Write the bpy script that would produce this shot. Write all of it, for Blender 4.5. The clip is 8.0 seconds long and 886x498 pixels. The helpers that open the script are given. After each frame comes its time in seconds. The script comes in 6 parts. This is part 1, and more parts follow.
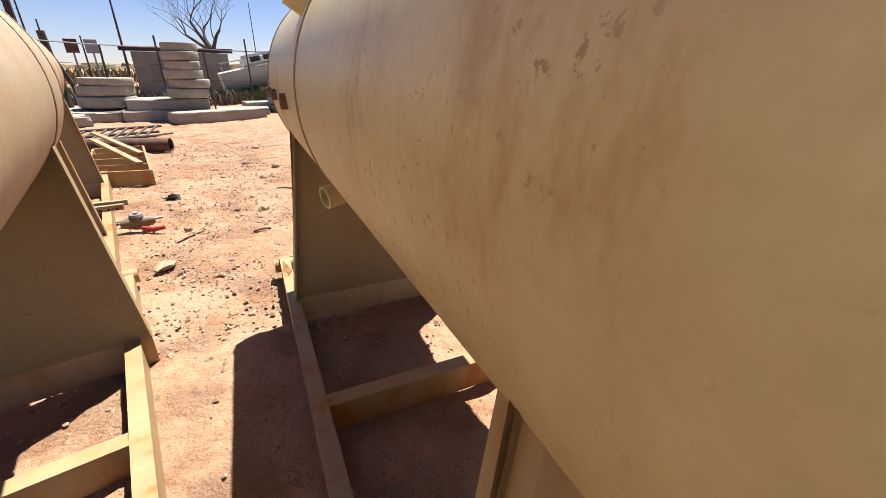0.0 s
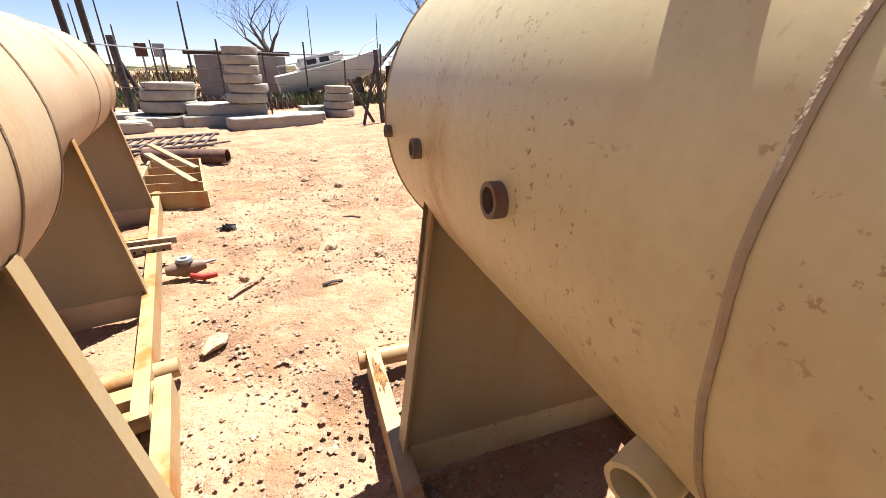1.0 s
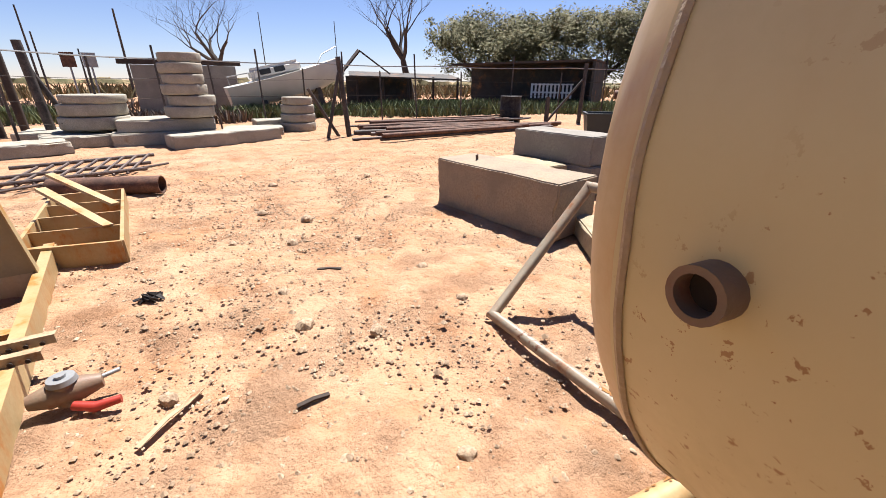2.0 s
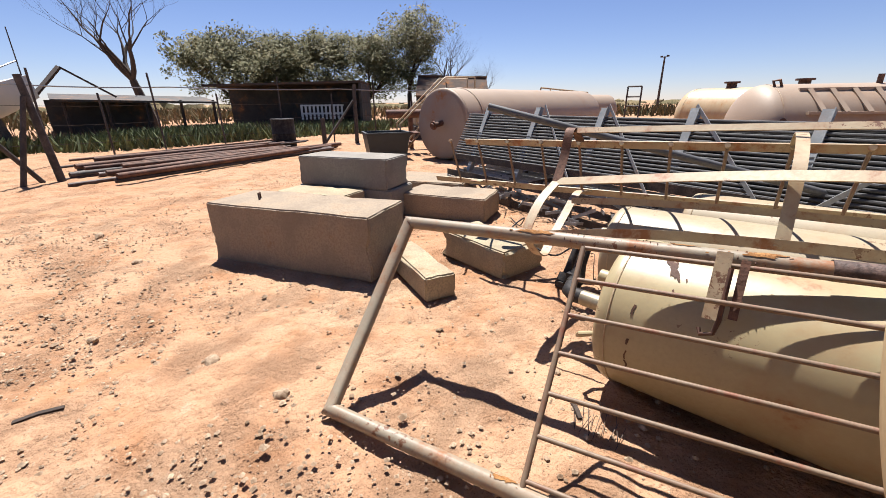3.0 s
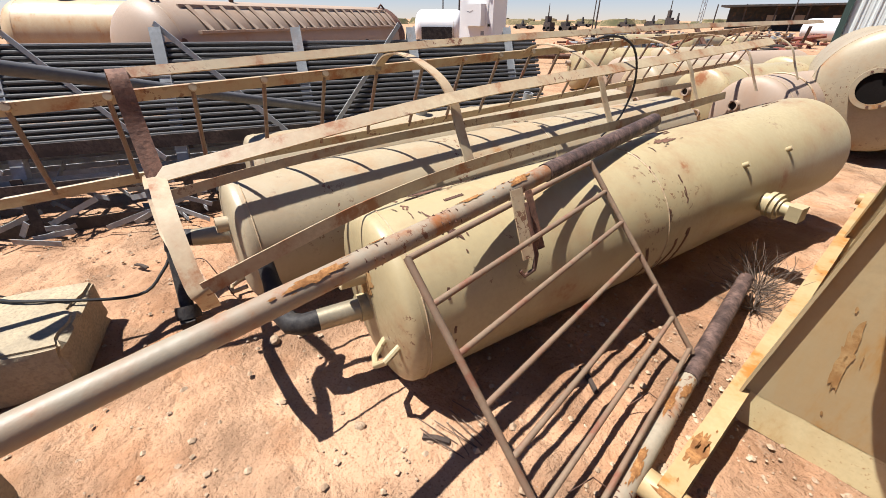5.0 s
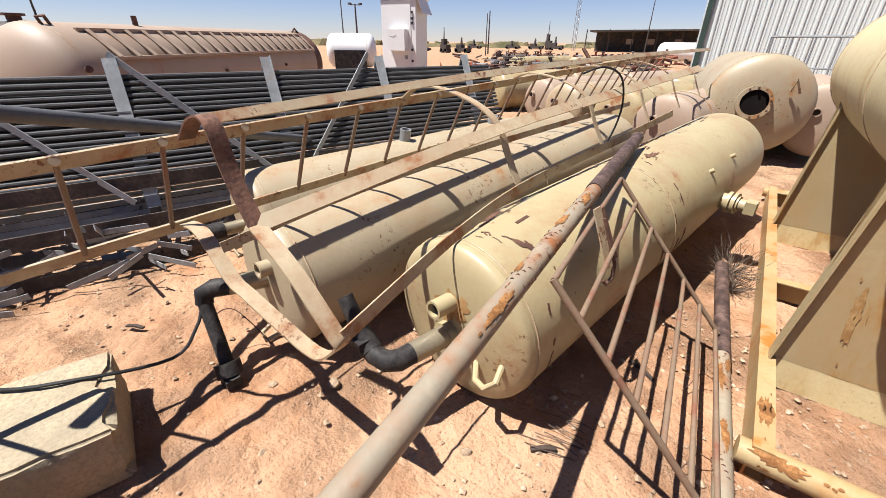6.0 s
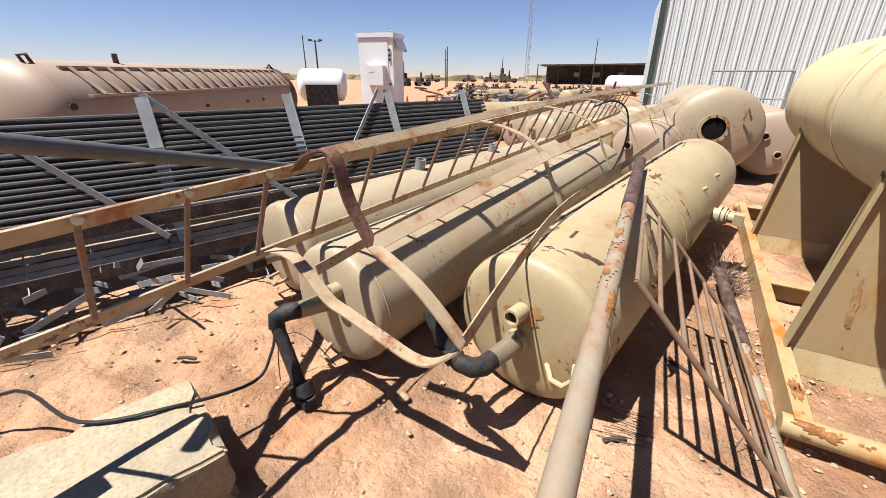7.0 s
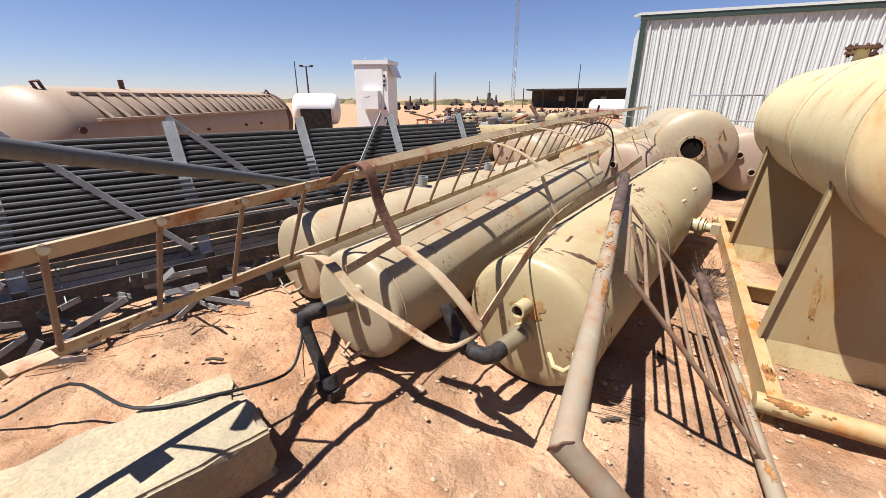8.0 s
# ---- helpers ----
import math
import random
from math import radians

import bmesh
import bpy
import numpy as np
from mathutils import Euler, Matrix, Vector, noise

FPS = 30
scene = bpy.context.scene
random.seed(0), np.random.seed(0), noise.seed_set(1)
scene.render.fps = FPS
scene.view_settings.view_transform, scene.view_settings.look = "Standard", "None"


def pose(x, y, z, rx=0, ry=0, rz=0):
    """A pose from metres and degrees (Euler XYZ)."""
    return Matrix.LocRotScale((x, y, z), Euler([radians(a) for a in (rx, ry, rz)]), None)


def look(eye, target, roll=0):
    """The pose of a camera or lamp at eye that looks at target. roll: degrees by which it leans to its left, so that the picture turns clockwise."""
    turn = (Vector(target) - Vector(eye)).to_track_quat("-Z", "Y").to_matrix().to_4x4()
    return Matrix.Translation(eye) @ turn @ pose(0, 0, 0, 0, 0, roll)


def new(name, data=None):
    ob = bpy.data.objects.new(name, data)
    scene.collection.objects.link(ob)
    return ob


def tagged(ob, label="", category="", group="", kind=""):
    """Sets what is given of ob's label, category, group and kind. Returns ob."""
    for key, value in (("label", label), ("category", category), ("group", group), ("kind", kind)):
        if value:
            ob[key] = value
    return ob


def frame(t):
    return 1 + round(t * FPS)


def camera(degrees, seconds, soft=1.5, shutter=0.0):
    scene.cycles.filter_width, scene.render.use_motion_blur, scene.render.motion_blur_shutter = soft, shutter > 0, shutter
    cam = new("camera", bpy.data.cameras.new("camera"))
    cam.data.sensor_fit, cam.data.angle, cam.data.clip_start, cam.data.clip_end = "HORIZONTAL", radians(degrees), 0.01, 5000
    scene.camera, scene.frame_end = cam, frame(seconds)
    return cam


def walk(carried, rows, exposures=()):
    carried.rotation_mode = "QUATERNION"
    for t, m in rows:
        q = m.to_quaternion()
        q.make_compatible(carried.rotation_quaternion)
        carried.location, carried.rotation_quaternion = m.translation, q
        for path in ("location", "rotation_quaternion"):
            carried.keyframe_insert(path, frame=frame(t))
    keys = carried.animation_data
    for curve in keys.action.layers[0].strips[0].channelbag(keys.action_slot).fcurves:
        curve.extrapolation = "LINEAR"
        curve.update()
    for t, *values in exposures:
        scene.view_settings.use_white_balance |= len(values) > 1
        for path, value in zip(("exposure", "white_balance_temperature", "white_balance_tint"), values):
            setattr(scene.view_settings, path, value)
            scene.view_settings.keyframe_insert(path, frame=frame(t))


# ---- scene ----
cam = camera(95.2, 8.0, soft=0.5)
PATH = [
    (0, (0.544, 0.397, 1.49), (1.282, 2.071, 0.682), 1.0),
    (0.5, (0.436, 1.043, 1.534), (1.008, 2.773, 0.711), 0.9),
    (1, (0.373, 1.604, 1.556), (0.934, 3.346, 0.749), 0.9),
    (1.2, (0.36, 1.92, 1.493), (0.941, 3.662, 0.701), 0.9),
    (2.3, (0.399, 3.052, 1.492), (1.249, 4.702, 0.747), 0.2),
    (2.5, (0.454, 3.175, 1.513), (1.427, 4.763, 0.785), 0.0),
    (3, (0.643, 3.398, 1.507), (2.141, 4.534, 0.825), -0.6),
    (3.5, (0.879, 3.651, 1.449), (2.736, 3.843, 0.73), -0.6),
    (4, (1.126, 3.947, 1.445), (2.868, 3.442, 0.6), -0.4),
    (4.5, (1.305, 4.224, 1.494), (2.837, 3.358, 0.544), 0.2),
    (4.7, (1.401, 4.333, 1.481), (2.854, 3.365, 0.506), 0.3),
    (5.8, (1.931, 4.949, 1.556), (3.065, 3.592, 0.621), 0.7),
    (6, (2.02, 5.036, 1.553), (3.107, 3.626, 0.641), 0.7),
    (6.5, (2.244, 5.183, 1.543), (3.262, 3.685, 0.693), 0.5),
    (7, (2.315, 5.473, 1.58), (3.295, 3.917, 0.793), 0.4),
    (7.5, (2.328, 5.704, 1.592), (3.29, 4.111, 0.86), 0.3),
    (8, (2.277, 5.763, 1.588), (3.234, 4.149, 0.897), 0.3),
]
walk(cam, [(t, look(eye, target, roll)) for t, eye, target, roll in PATH], exposures=[(t, ev, 6400, 10) for t, ev in ((0.0, 1.38), (0.5, 1.64), (1.2, 1.72), (2.3, 1.36), (3.0, 1.28), (3.5, 1.22), (4.5, 1.24), (6.0, 1.22), (8.0, 1.23))])

# ---- light ----
SUN = Vector((0.230, 0.272, 0.82)).normalized()
world = bpy.data.worlds.new("sky")
scene.world = world
world.use_nodes = True
wn = world.node_tree.nodes
sky = wn.new("ShaderNodeTexSky")
sky.sky_type, sky.sun_disc = "NISHITA", False
sky.sun_elevation, sky.sun_rotation = math.asin(SUN.z), math.atan2(SUN.x, SUN.y)
sky.air_density, sky.dust_density, sky.ozone_density, sky.altitude = 0.9, 0.0, 3.0, 300
wn["Background"].inputs["Strength"].default_value = 0.041
air = wn.new("ShaderNodeMix")
air.data_type, air.blend_type = "RGBA", "MULTIPLY"
air.inputs[0].default_value, air.inputs[7].default_value = 1.0, (1.02, 0.96, 1.15, 1)
world.node_tree.links.new(sky.outputs[0], air.inputs[6])
world.node_tree.links.new(air.outputs[2], wn["Background"].inputs["Color"])
sun = new("sun", bpy.data.lights.new("sun", "SUN"))
sun.data.energy, sun.data.angle, sun.data.color = 5.0, radians(0.53), (1.0, 0.955, 0.90)
sun.matrix_basis = look(SUN * 40, (0, 0, 0))

# ---- materials ----
def material(name, base, rough=0.55, metal=0.0, var=0.12, scale=2.5, fine=0.08, fscale=45.0, bump=0.15, bscale=60.0,
             rust=0.0, rscale=2.2, rcol=(0.24, 0.10, 0.03), streak=1.0, fleck=0.0, second=None, spec=0.4, fcol=(0.13, 0.056, 0.03), gate=(0.50, 0.62), flsize=26.0):
    """A painted, stained or bare surface: broad and fine variation, optional rust in patches or streaks, flecks where paint is off."""
    m = bpy.data.materials.new(name)
    m.use_nodes = True
    nt = m.node_tree
    n, l = nt.nodes, nt.links
    b = n["Principled BSDF"]
    co = n.new("ShaderNodeTexCoord")
    info = n.new("ShaderNodeObjectInfo")
    add = n.new("ShaderNodeVectorMath")
    add.operation = "MULTIPLY_ADD"
    l.new(info.outputs["Random"], add.inputs[0])
    add.inputs[1].default_value = (7.3, 3.1, 5.7)
    l.new(co.outputs["Object"], add.inputs[2])

    def noise_node(s, detail, rough_n, squash=(1, 1, 1)):
        mp = n.new("ShaderNodeMapping")
        mp.inputs["Scale"].default_value = squash
        l.new(add.outputs[0], mp.inputs["Vector"])
        t = n.new("ShaderNodeTexNoise")
        t.inputs["Scale"].default_value, t.inputs["Detail"].default_value, t.inputs["Roughness"].default_value = s, detail, rough_n
        l.new(mp.outputs[0], t.inputs["Vector"])
        return t.outputs["Fac"]

    def ramp(src, lo, hi):
        r = n.new("ShaderNodeMapRange")
        r.inputs["From Min"].default_value, r.inputs["From Max"].default_value = lo, hi
        r.interpolation_type = "SMOOTHSTEP"
        l.new(src, r.inputs["Value"])
        return r.outputs[0]

    def mix(fac, a, c):
        x = n.new("ShaderNodeMix")
        x.data_type = "RGBA"
        if isinstance(fac, float):
            x.inputs[0].default_value = fac
        else:
            l.new(fac, x.inputs[0])
        for k, v in ((6, a), (7, c)):
            if isinstance(v, tuple):
                x.inputs[k].default_value = (*v, 1)
            else:
                l.new(v, x.inputs[k])
        return x.outputs[2]

    dark = tuple(c * (1 - var) for c in base)
    light = tuple(min(1, c * (1 + var)) for c in (second or base))
    broad = noise_node(scale, 4, 0.6)
    col = mix(ramp(broad, 0.3, 0.7), dark, light)
    grain = noise_node(fscale, 3, 0.65)
    col = mix(ramp(grain, 0.35, 0.75), col, tuple(c * (1 - 2.2 * fine) for c in base)) if fine else col
    rough_out = None
    if rust:
        r1 = noise_node(rscale, 6, 0.68, (1, 1, streak))
        mask = ramp(r1, 0.70 - rust, 0.77 - rust * 0.6)
        warm = tuple(0.5 * a + 0.5 * c for a, c in zip(base, rcol))
        soft_mask = ramp(r1, 0.56 - rust, 0.74 - rust)
        k = n.new("ShaderNodeMath")
        k.operation = "MULTIPLY"
        k.inputs[1].default_value = 0.55
        l.new(soft_mask, k.inputs[0])
        col = mix(k.outputs[0], col, warm)
        col = mix(mask, col, rcol)
    if fleck:
        f = noise_node(flsize, 5, 0.72)
        g = noise_node(2.0, 3, 0.6)
        w = n.new("ShaderNodeMath")
        w.operation = "MULTIPLY"
        l.new(ramp(f, 0.62 - fleck * 0.1, 0.645 - fleck * 0.1), w.inputs[0])
        l.new(ramp(g, *gate), w.inputs[1])
        col = mix(w.outputs[0], col, fcol)
    l.new(col, b.inputs["Base Color"])
    rr = n.new("ShaderNodeMapRange")
    rr.inputs["To Min"].default_value, rr.inputs["To Max"].default_value = max(0.05, rough - 0.1), min(1, rough + 0.12)
    l.new(grain, rr.inputs["Value"])
    l.new(rr.outputs[0], b.inputs["Roughness"])
    b.inputs["Metallic"].default_value = metal
    b.inputs["Specular IOR Level"].default_value = spec
    if bump:
        bp = n.new("ShaderNodeBump")
        bp.inputs["Strength"].default_value, bp.inputs["Distance"].default_value = bump, 0.01
        l.new(noise_node(bscale, 4, 0.6), bp.inputs["Height"])
        l.new(bp.outputs[0], b.inputs["Normal"])
    return m


M_TANK = material("tank_paint", (0.537, 0.451, 0.251), 0.42, var=0.06, scale=1.3, fine=0.03, bump=0.04, bscale=25, rust=0.12, rscale=3.2, rcol=(0.40, 0.25, 0.10), streak=0.45, fleck=0.10, fcol=(0.301, 0.172, 0.0774), gate=(0.42, 0.56), flsize=52.0)
M_TANKEND = material("tank_end_paint", (0.519, 0.414, 0.232), 0.42, var=0.06, scale=1.3, fine=0.03, bump=0.04, bscale=25, rust=0.185, rscale=4.0, rcol=(0.42, 0.182, 0.041), streak=0.4)
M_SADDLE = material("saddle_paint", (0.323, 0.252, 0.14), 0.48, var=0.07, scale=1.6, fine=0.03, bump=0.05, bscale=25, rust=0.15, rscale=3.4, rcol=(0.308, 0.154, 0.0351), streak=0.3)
M_TANKRUST = material("tank_paint_rusty", (0.436, 0.325, 0.194), 0.45, var=0.08, scale=1.6, fine=0.03, bump=0.05, bscale=25, rust=0.14, rscale=3.0, rcol=(0.365, 0.167, 0.0475), streak=0.35)
# Darker copy of the saddle paint; the webs' shade is put into its colour.
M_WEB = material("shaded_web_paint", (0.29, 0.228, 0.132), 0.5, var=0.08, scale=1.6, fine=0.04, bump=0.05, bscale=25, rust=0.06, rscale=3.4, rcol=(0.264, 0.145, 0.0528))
M_FRAME = material("grey_frame_steel", (0.264, 0.28, 0.285), 0.55, var=0.2, scale=6, fine=0.08, fscale=30, bump=0.06, rust=0.06, rscale=5)
M_GREYPIPE = material("dark_grey_pipe", (0.0858, 0.0858, 0.0891), 0.55, var=0.2, scale=5, fine=0.08, bump=0.1)
# Near-black colour that stands in for the shade inside the manhole.
M_VOID = material("inside_shade", (0.0096, 0.008, 0.0072), 0.95, var=0.2, scale=6, fine=0.05, bump=0, spec=0.05)
M_SKID = material("skid_paint", (0.342, 0.254, 0.129), 0.5, var=0.08, fine=0.04, bump=0.06, rust=0.185, rscale=4.0, rcol=(0.319, 0.122, 0.0228), streak=0.5)
M_CREAM = material("cream_paint", (0.33, 0.271, 0.155), 0.40, var=0.07, scale=1.5, fine=0.03, bump=0.05, bscale=20, rust=0.085, rscale=2.4, rcol=(0.218, 0.0858, 0.033), fleck=0.35, gate=(0.56, 0.66))
M_PUTTY = material("putty_paint", (0.31, 0.255, 0.169), 0.45, var=0.08, scale=1.6, fine=0.03, bump=0.05, bscale=20, rust=0.09, rscale=2.4, rcol=(0.267, 0.119, 0.0376), fleck=0.4)
M_PINK = material("faded_paint", (0.304, 0.228, 0.168), 0.55, var=0.08, scale=0.8, fine=0.03, bump=0.05, rust=0.05, rscale=1.2, streak=0.4)
M_GREYTANK = material("grey_tank_paint", (0.238, 0.198, 0.165), 0.6, var=0.1, scale=0.8, fine=0.05, bump=0.08, rust=0.05, rscale=1.0)
M_PIPE = material("gate_pipe_paint", (0.244, 0.208, 0.152), 0.5, var=0.12, scale=4, fine=0.05, bump=0.1, rust=0.165, rscale=5, rcol=(0.224, 0.0858, 0.0297), fleck=0.5)
M_BAR = material("gate_bar_paint", (0.178, 0.125, 0.0825), 0.55, var=0.15, scale=6, fine=0.08, bump=0.15, rust=0.16, rscale=8, rcol=(0.165, 0.066, 0.0396))
M_STRAP = material("strap_paint", (0.355, 0.284, 0.182), 0.55, var=0.14, scale=3, fine=0.05, bump=0.1, rust=0.18, rscale=5, rcol=(0.228, 0.0964, 0.0403), fleck=0.6)
M_RUST = material("rusty_steel", (0.0792, 0.0363, 0.0231), 0.75, var=0.3, scale=5, fine=0.12, bump=0.3, second=(0.132, 0.0627, 0.0383))
M_BLACK = material("black_pipe", (0.0176, 0.016, 0.0176), 0.6, spec=0.2, var=0.3, scale=8, fine=0.1, bump=0.15, second=(0.04, 0.036, 0.032))
M_TAR = material("tarred_pipe", (0.0462, 0.0277, 0.0231), 0.6, var=0.35, scale=14, fine=0.12, bump=0.35, second=(0.106, 0.066, 0.0528))
M_BRASS = material("dull_zinc", (0.277, 0.238, 0.165), 0.42, metal=0.55, var=0.15, scale=10, fine=0.05, bump=0.08)
M_GALV = material("galvanised_steel", (0.264, 0.271, 0.277), 0.45, metal=0.35, var=0.12, scale=8, fine=0.06, fscale=30, bump=0.05)
M_TUBE = material("finned_tube", (0.0504, 0.0504, 0.0534), 0.65, metal=0.0, var=0.2, scale=5, fine=0.1, fscale=80, bump=0.3, bscale=120)
M_DARK = material("dark_steel", (0.04, 0.0344, 0.032), 0.7, var=0.3, scale=6, fine=0.1, bump=0.2, second=(0.072, 0.056, 0.048))
M_CONC = material("concrete", (0.264, 0.208, 0.155), 0.9, var=0.16, scale=2.6, fine=0.11, fscale=60, bump=0.6, bscale=35, spec=0.2, second=(0.29, 0.238, 0.172), rust=0.10, rscale=2.6, rcol=(0.224, 0.139, 0.0792))
M_CONCY = material("yellowed_concrete", (0.297, 0.247, 0.172), 0.9, var=0.16, scale=3.0, fine=0.11, fscale=60, bump=0.6, bscale=35, spec=0.2, second=(0.343, 0.284, 0.185), rust=0.09, rscale=3.5, rcol=(0.224, 0.139, 0.0726))
M_PALE = material("pale_concrete", (0.29, 0.261, 0.211), 0.9, var=0.16, scale=3.0, fine=0.11, fscale=50, bump=0.6, bscale=30, spec=0.2, second=(0.356, 0.33, 0.277), rust=0.09, rscale=3.0, rcol=(0.224, 0.172, 0.119))
M_CONCG = material("grey_concrete", (0.224, 0.205, 0.178), 0.9, var=0.16, scale=2.0, fine=0.09, fscale=50, bump=0.4, bscale=30, spec=0.2)
M_ROCK = material("stone", (0.297, 0.201, 0.129), 0.9, var=0.25, scale=6, fine=0.1, fscale=70, bump=0.5, bscale=40, second=(0.396, 0.306, 0.213), spec=0.2)
M_WHITE = material("white_paint", (0.64, 0.64, 0.632), 0.35, var=0.03, scale=2, fine=0.02, bump=0.02)
M_WALL = material("ribbed_white_metal", (0.528, 0.56, 0.544), 0.4, var=0.05, scale=0.6, fine=0.02, bump=0.03)
M_GREEN = material("dark_green_trim", (0.033, 0.0561, 0.0462), 0.45, var=0.1, fine=0.03, bump=0.03)
M_TIN = material("dark_tin", (0.0396, 0.0363, 0.033), 0.7, var=0.35, scale=1.5, fine=0.1, bump=0.2, rust=0.08, rscale=1.4)
M_ROOF = material("old_tin_roof", (0.0792, 0.0607, 0.0515), 0.9, spec=0.1, var=0.25, scale=1.0, fine=0.08, bump=0.2, rust=0.1, rscale=1.2)
M_WOOD = material("weathered_wood", (0.0495, 0.0343, 0.0264), 0.85, var=0.3, scale=4, fine=0.12, bump=0.4, bscale=50)
M_BARK = material("bark", (0.066, 0.0515, 0.0409), 0.9, var=0.25, scale=8, fine=0.1, bump=0.4, bscale=30)
M_LEAF = material("leaves", (0.116, 0.122, 0.0445), 0.65, var=0.35, scale=0.7, fine=0.12, fscale=6, bump=0, second=(0.196, 0.168, 0.0842), spec=0.2)
M_WEED = material("green_weed", (0.0878, 0.097, 0.0462), 0.7, var=0.35, scale=1.0, fine=0.1, fscale=10, bump=0, second=(0.129, 0.157, 0.0647), spec=0.2)
M_TWIG = material("dry_twig", (0.106, 0.0759, 0.0561), 0.9, var=0.3, scale=10, fine=0.1, bump=0)
M_PLASTIC = material("aged_plastic", (0.33, 0.264, 0.172), 0.45, var=0.1, scale=2, fine=0.03, bump=0.03)
M_BIN = material("dark_plastic", (0.028, 0.0336, 0.0336), 0.5, var=0.15, fine=0.04, bump=0.03)
M_RED = material("red_paint", (0.297, 0.0264, 0.0165), 0.45, var=0.15, scale=12, fine=0.06, bump=0.06)
M_REDRUST = material("faded_red_paint", (0.158, 0.0396, 0.0264), 0.6, var=0.25, scale=8, fine=0.1, bump=0.1, rust=0.12, rscale=6)
M_STAIN = material("rust_stain", (0.30, 0.155, 0.05), 0.75, var=0.2, scale=14, fine=0.1, bump=0.05, second=(0.31, 0.20, 0.085))
M_RUSTORANGE = material("orange_rust", (0.20, 0.085, 0.028), 0.85, var=0.3, scale=18, fine=0.14, fscale=90, bump=0.4, bscale=70, second=(0.27, 0.135, 0.05), spec=0.2)
M_ORANGE = material("orange_plastic", (0.33, 0.0858, 0.0396), 0.6, var=0.06, fine=0.03, bump=0)
M_CABLE = material("rubber_cable", (0.0096, 0.0096, 0.0104), 0.5, var=0.2, fine=0.05, bump=0)
# Dark colour for discs that stand in for the shade inside holes.
M_HOLE = material("hole_shade", (0.033, 0.0211, 0.0145), 0.9, var=0.25, scale=6, fine=0.1, bump=0.2)
M_WELD = material("weld_bead", (0.36, 0.274, 0.172), 0.5, var=0.1, scale=12, fine=0.05, bump=0.6, bscale=45, rust=0.1, rscale=7)
M_GLASS = material("dark_window", (0.016, 0.0176, 0.02), 0.12, var=0.1, fine=0, bump=0)
M_HULL = material("boat_hull", (0.544, 0.528, 0.48), 0.4, var=0.08, scale=1.0, fine=0.03, bump=0.02)
M_GRASS = material("far_scrub", (0.0858, 0.0858, 0.0429), 0.9, var=0.35, scale=0.15, fine=0.1, fscale=2, bump=0, second=(0.189, 0.138, 0.0772), spec=0.1)


def ground_material():
    m = bpy.data.materials.new("sandy_ground")
    m.use_nodes = True
    n, l = m.node_tree.nodes, m.node_tree.links
    b = n["Principled BSDF"]
    co = n.new("ShaderNodeTexCoord")

    def noise_node(s, d=4, r=0.6):
        t = n.new("ShaderNodeTexNoise")
        t.inputs["Scale"].default_value, t.inputs["Detail"].default_value, t.inputs["Roughness"].default_value = s, d, r
        l.new(co.outputs["Object"], t.inputs["Vector"])
        return t.outputs["Fac"]

    def ramp(src, lo, hi):
        r = n.new("ShaderNodeMapRange")
        r.inputs["From Min"].default_value, r.inputs["From Max"].default_value = lo, hi
        l.new(src, r.inputs["Value"])
        return r.outputs[0]

    def mix(f, a, c):
        x = n.new("ShaderNodeMix")
        x.data_type = "RGBA"
        l.new(f, x.inputs[0])
        for k, v in ((6, a), (7, c)):
            if isinstance(v, tuple):
                x.inputs[k].default_value = (*v, 1)
            else:
                l.new(v, x.inputs[k])
        return x.outputs[2]

    col = mix(ramp(noise_node(0.55, 5), 0.35, 0.68), (0.345, 0.198, 0.116), (0.375, 0.243, 0.154))
    col = mix(ramp(noise_node(2.6, 5), 0.50, 0.72), col, (0.298, 0.153, 0.0805))
    col = mix(ramp(noise_node(9.0, 5, 0.7), 0.58, 0.74), col, (0.391, 0.272, 0.182))
    col = mix(ramp(noise_node(85.0, 4, 0.7), 0.55, 0.70), col, (0.153, 0.0783, 0.042))
    col = mix(ramp(noise_node(0.9, 6, 0.65), 0.56, 0.70), col, (0.291, 0.146, 0.0735))
    far = noise_node(0.03, 4)
    col = mix(ramp(far, 0.52, 0.66), col, (0.306, 0.209, 0.126))
    l.new(col, b.inputs["Base Color"])
    b.inputs["Roughness"].default_value = 0.95
    b.inputs["Specular IOR Level"].default_value = 0.1
    def times(a, c):
        h = n.new("ShaderNodeMath")
        h.operation = "MULTIPLY"
        for k, v in enumerate((a, c)):
            if isinstance(v, float):
                h.inputs[k].default_value = v
            else:
                l.new(v, h.inputs[k])
        return h.outputs[0]

    def plus(a, c):
        h = n.new("ShaderNodeMath")
        l.new(a, h.inputs[0])
        l.new(c, h.inputs[1])
        return h.outputs[0]

    loose = ramp(noise_node(1.7, 4), 0.42, 0.64)
    height = plus(times(times(noise_node(120.0, 4, 0.7), 0.35), loose), plus(times(noise_node(11.0, 4, 0.6), 0.9), times(times(noise_node(36.0, 5, 0.7), 0.8), loose)))
    bp = n.new("ShaderNodeBump")
    bp.inputs["Strength"].default_value, bp.inputs["Distance"].default_value = 1.0, 0.05
    l.new(height, bp.inputs["Height"])
    l.new(bp.outputs[0], b.inputs["Normal"])
    return m


M_GROUND = ground_material()


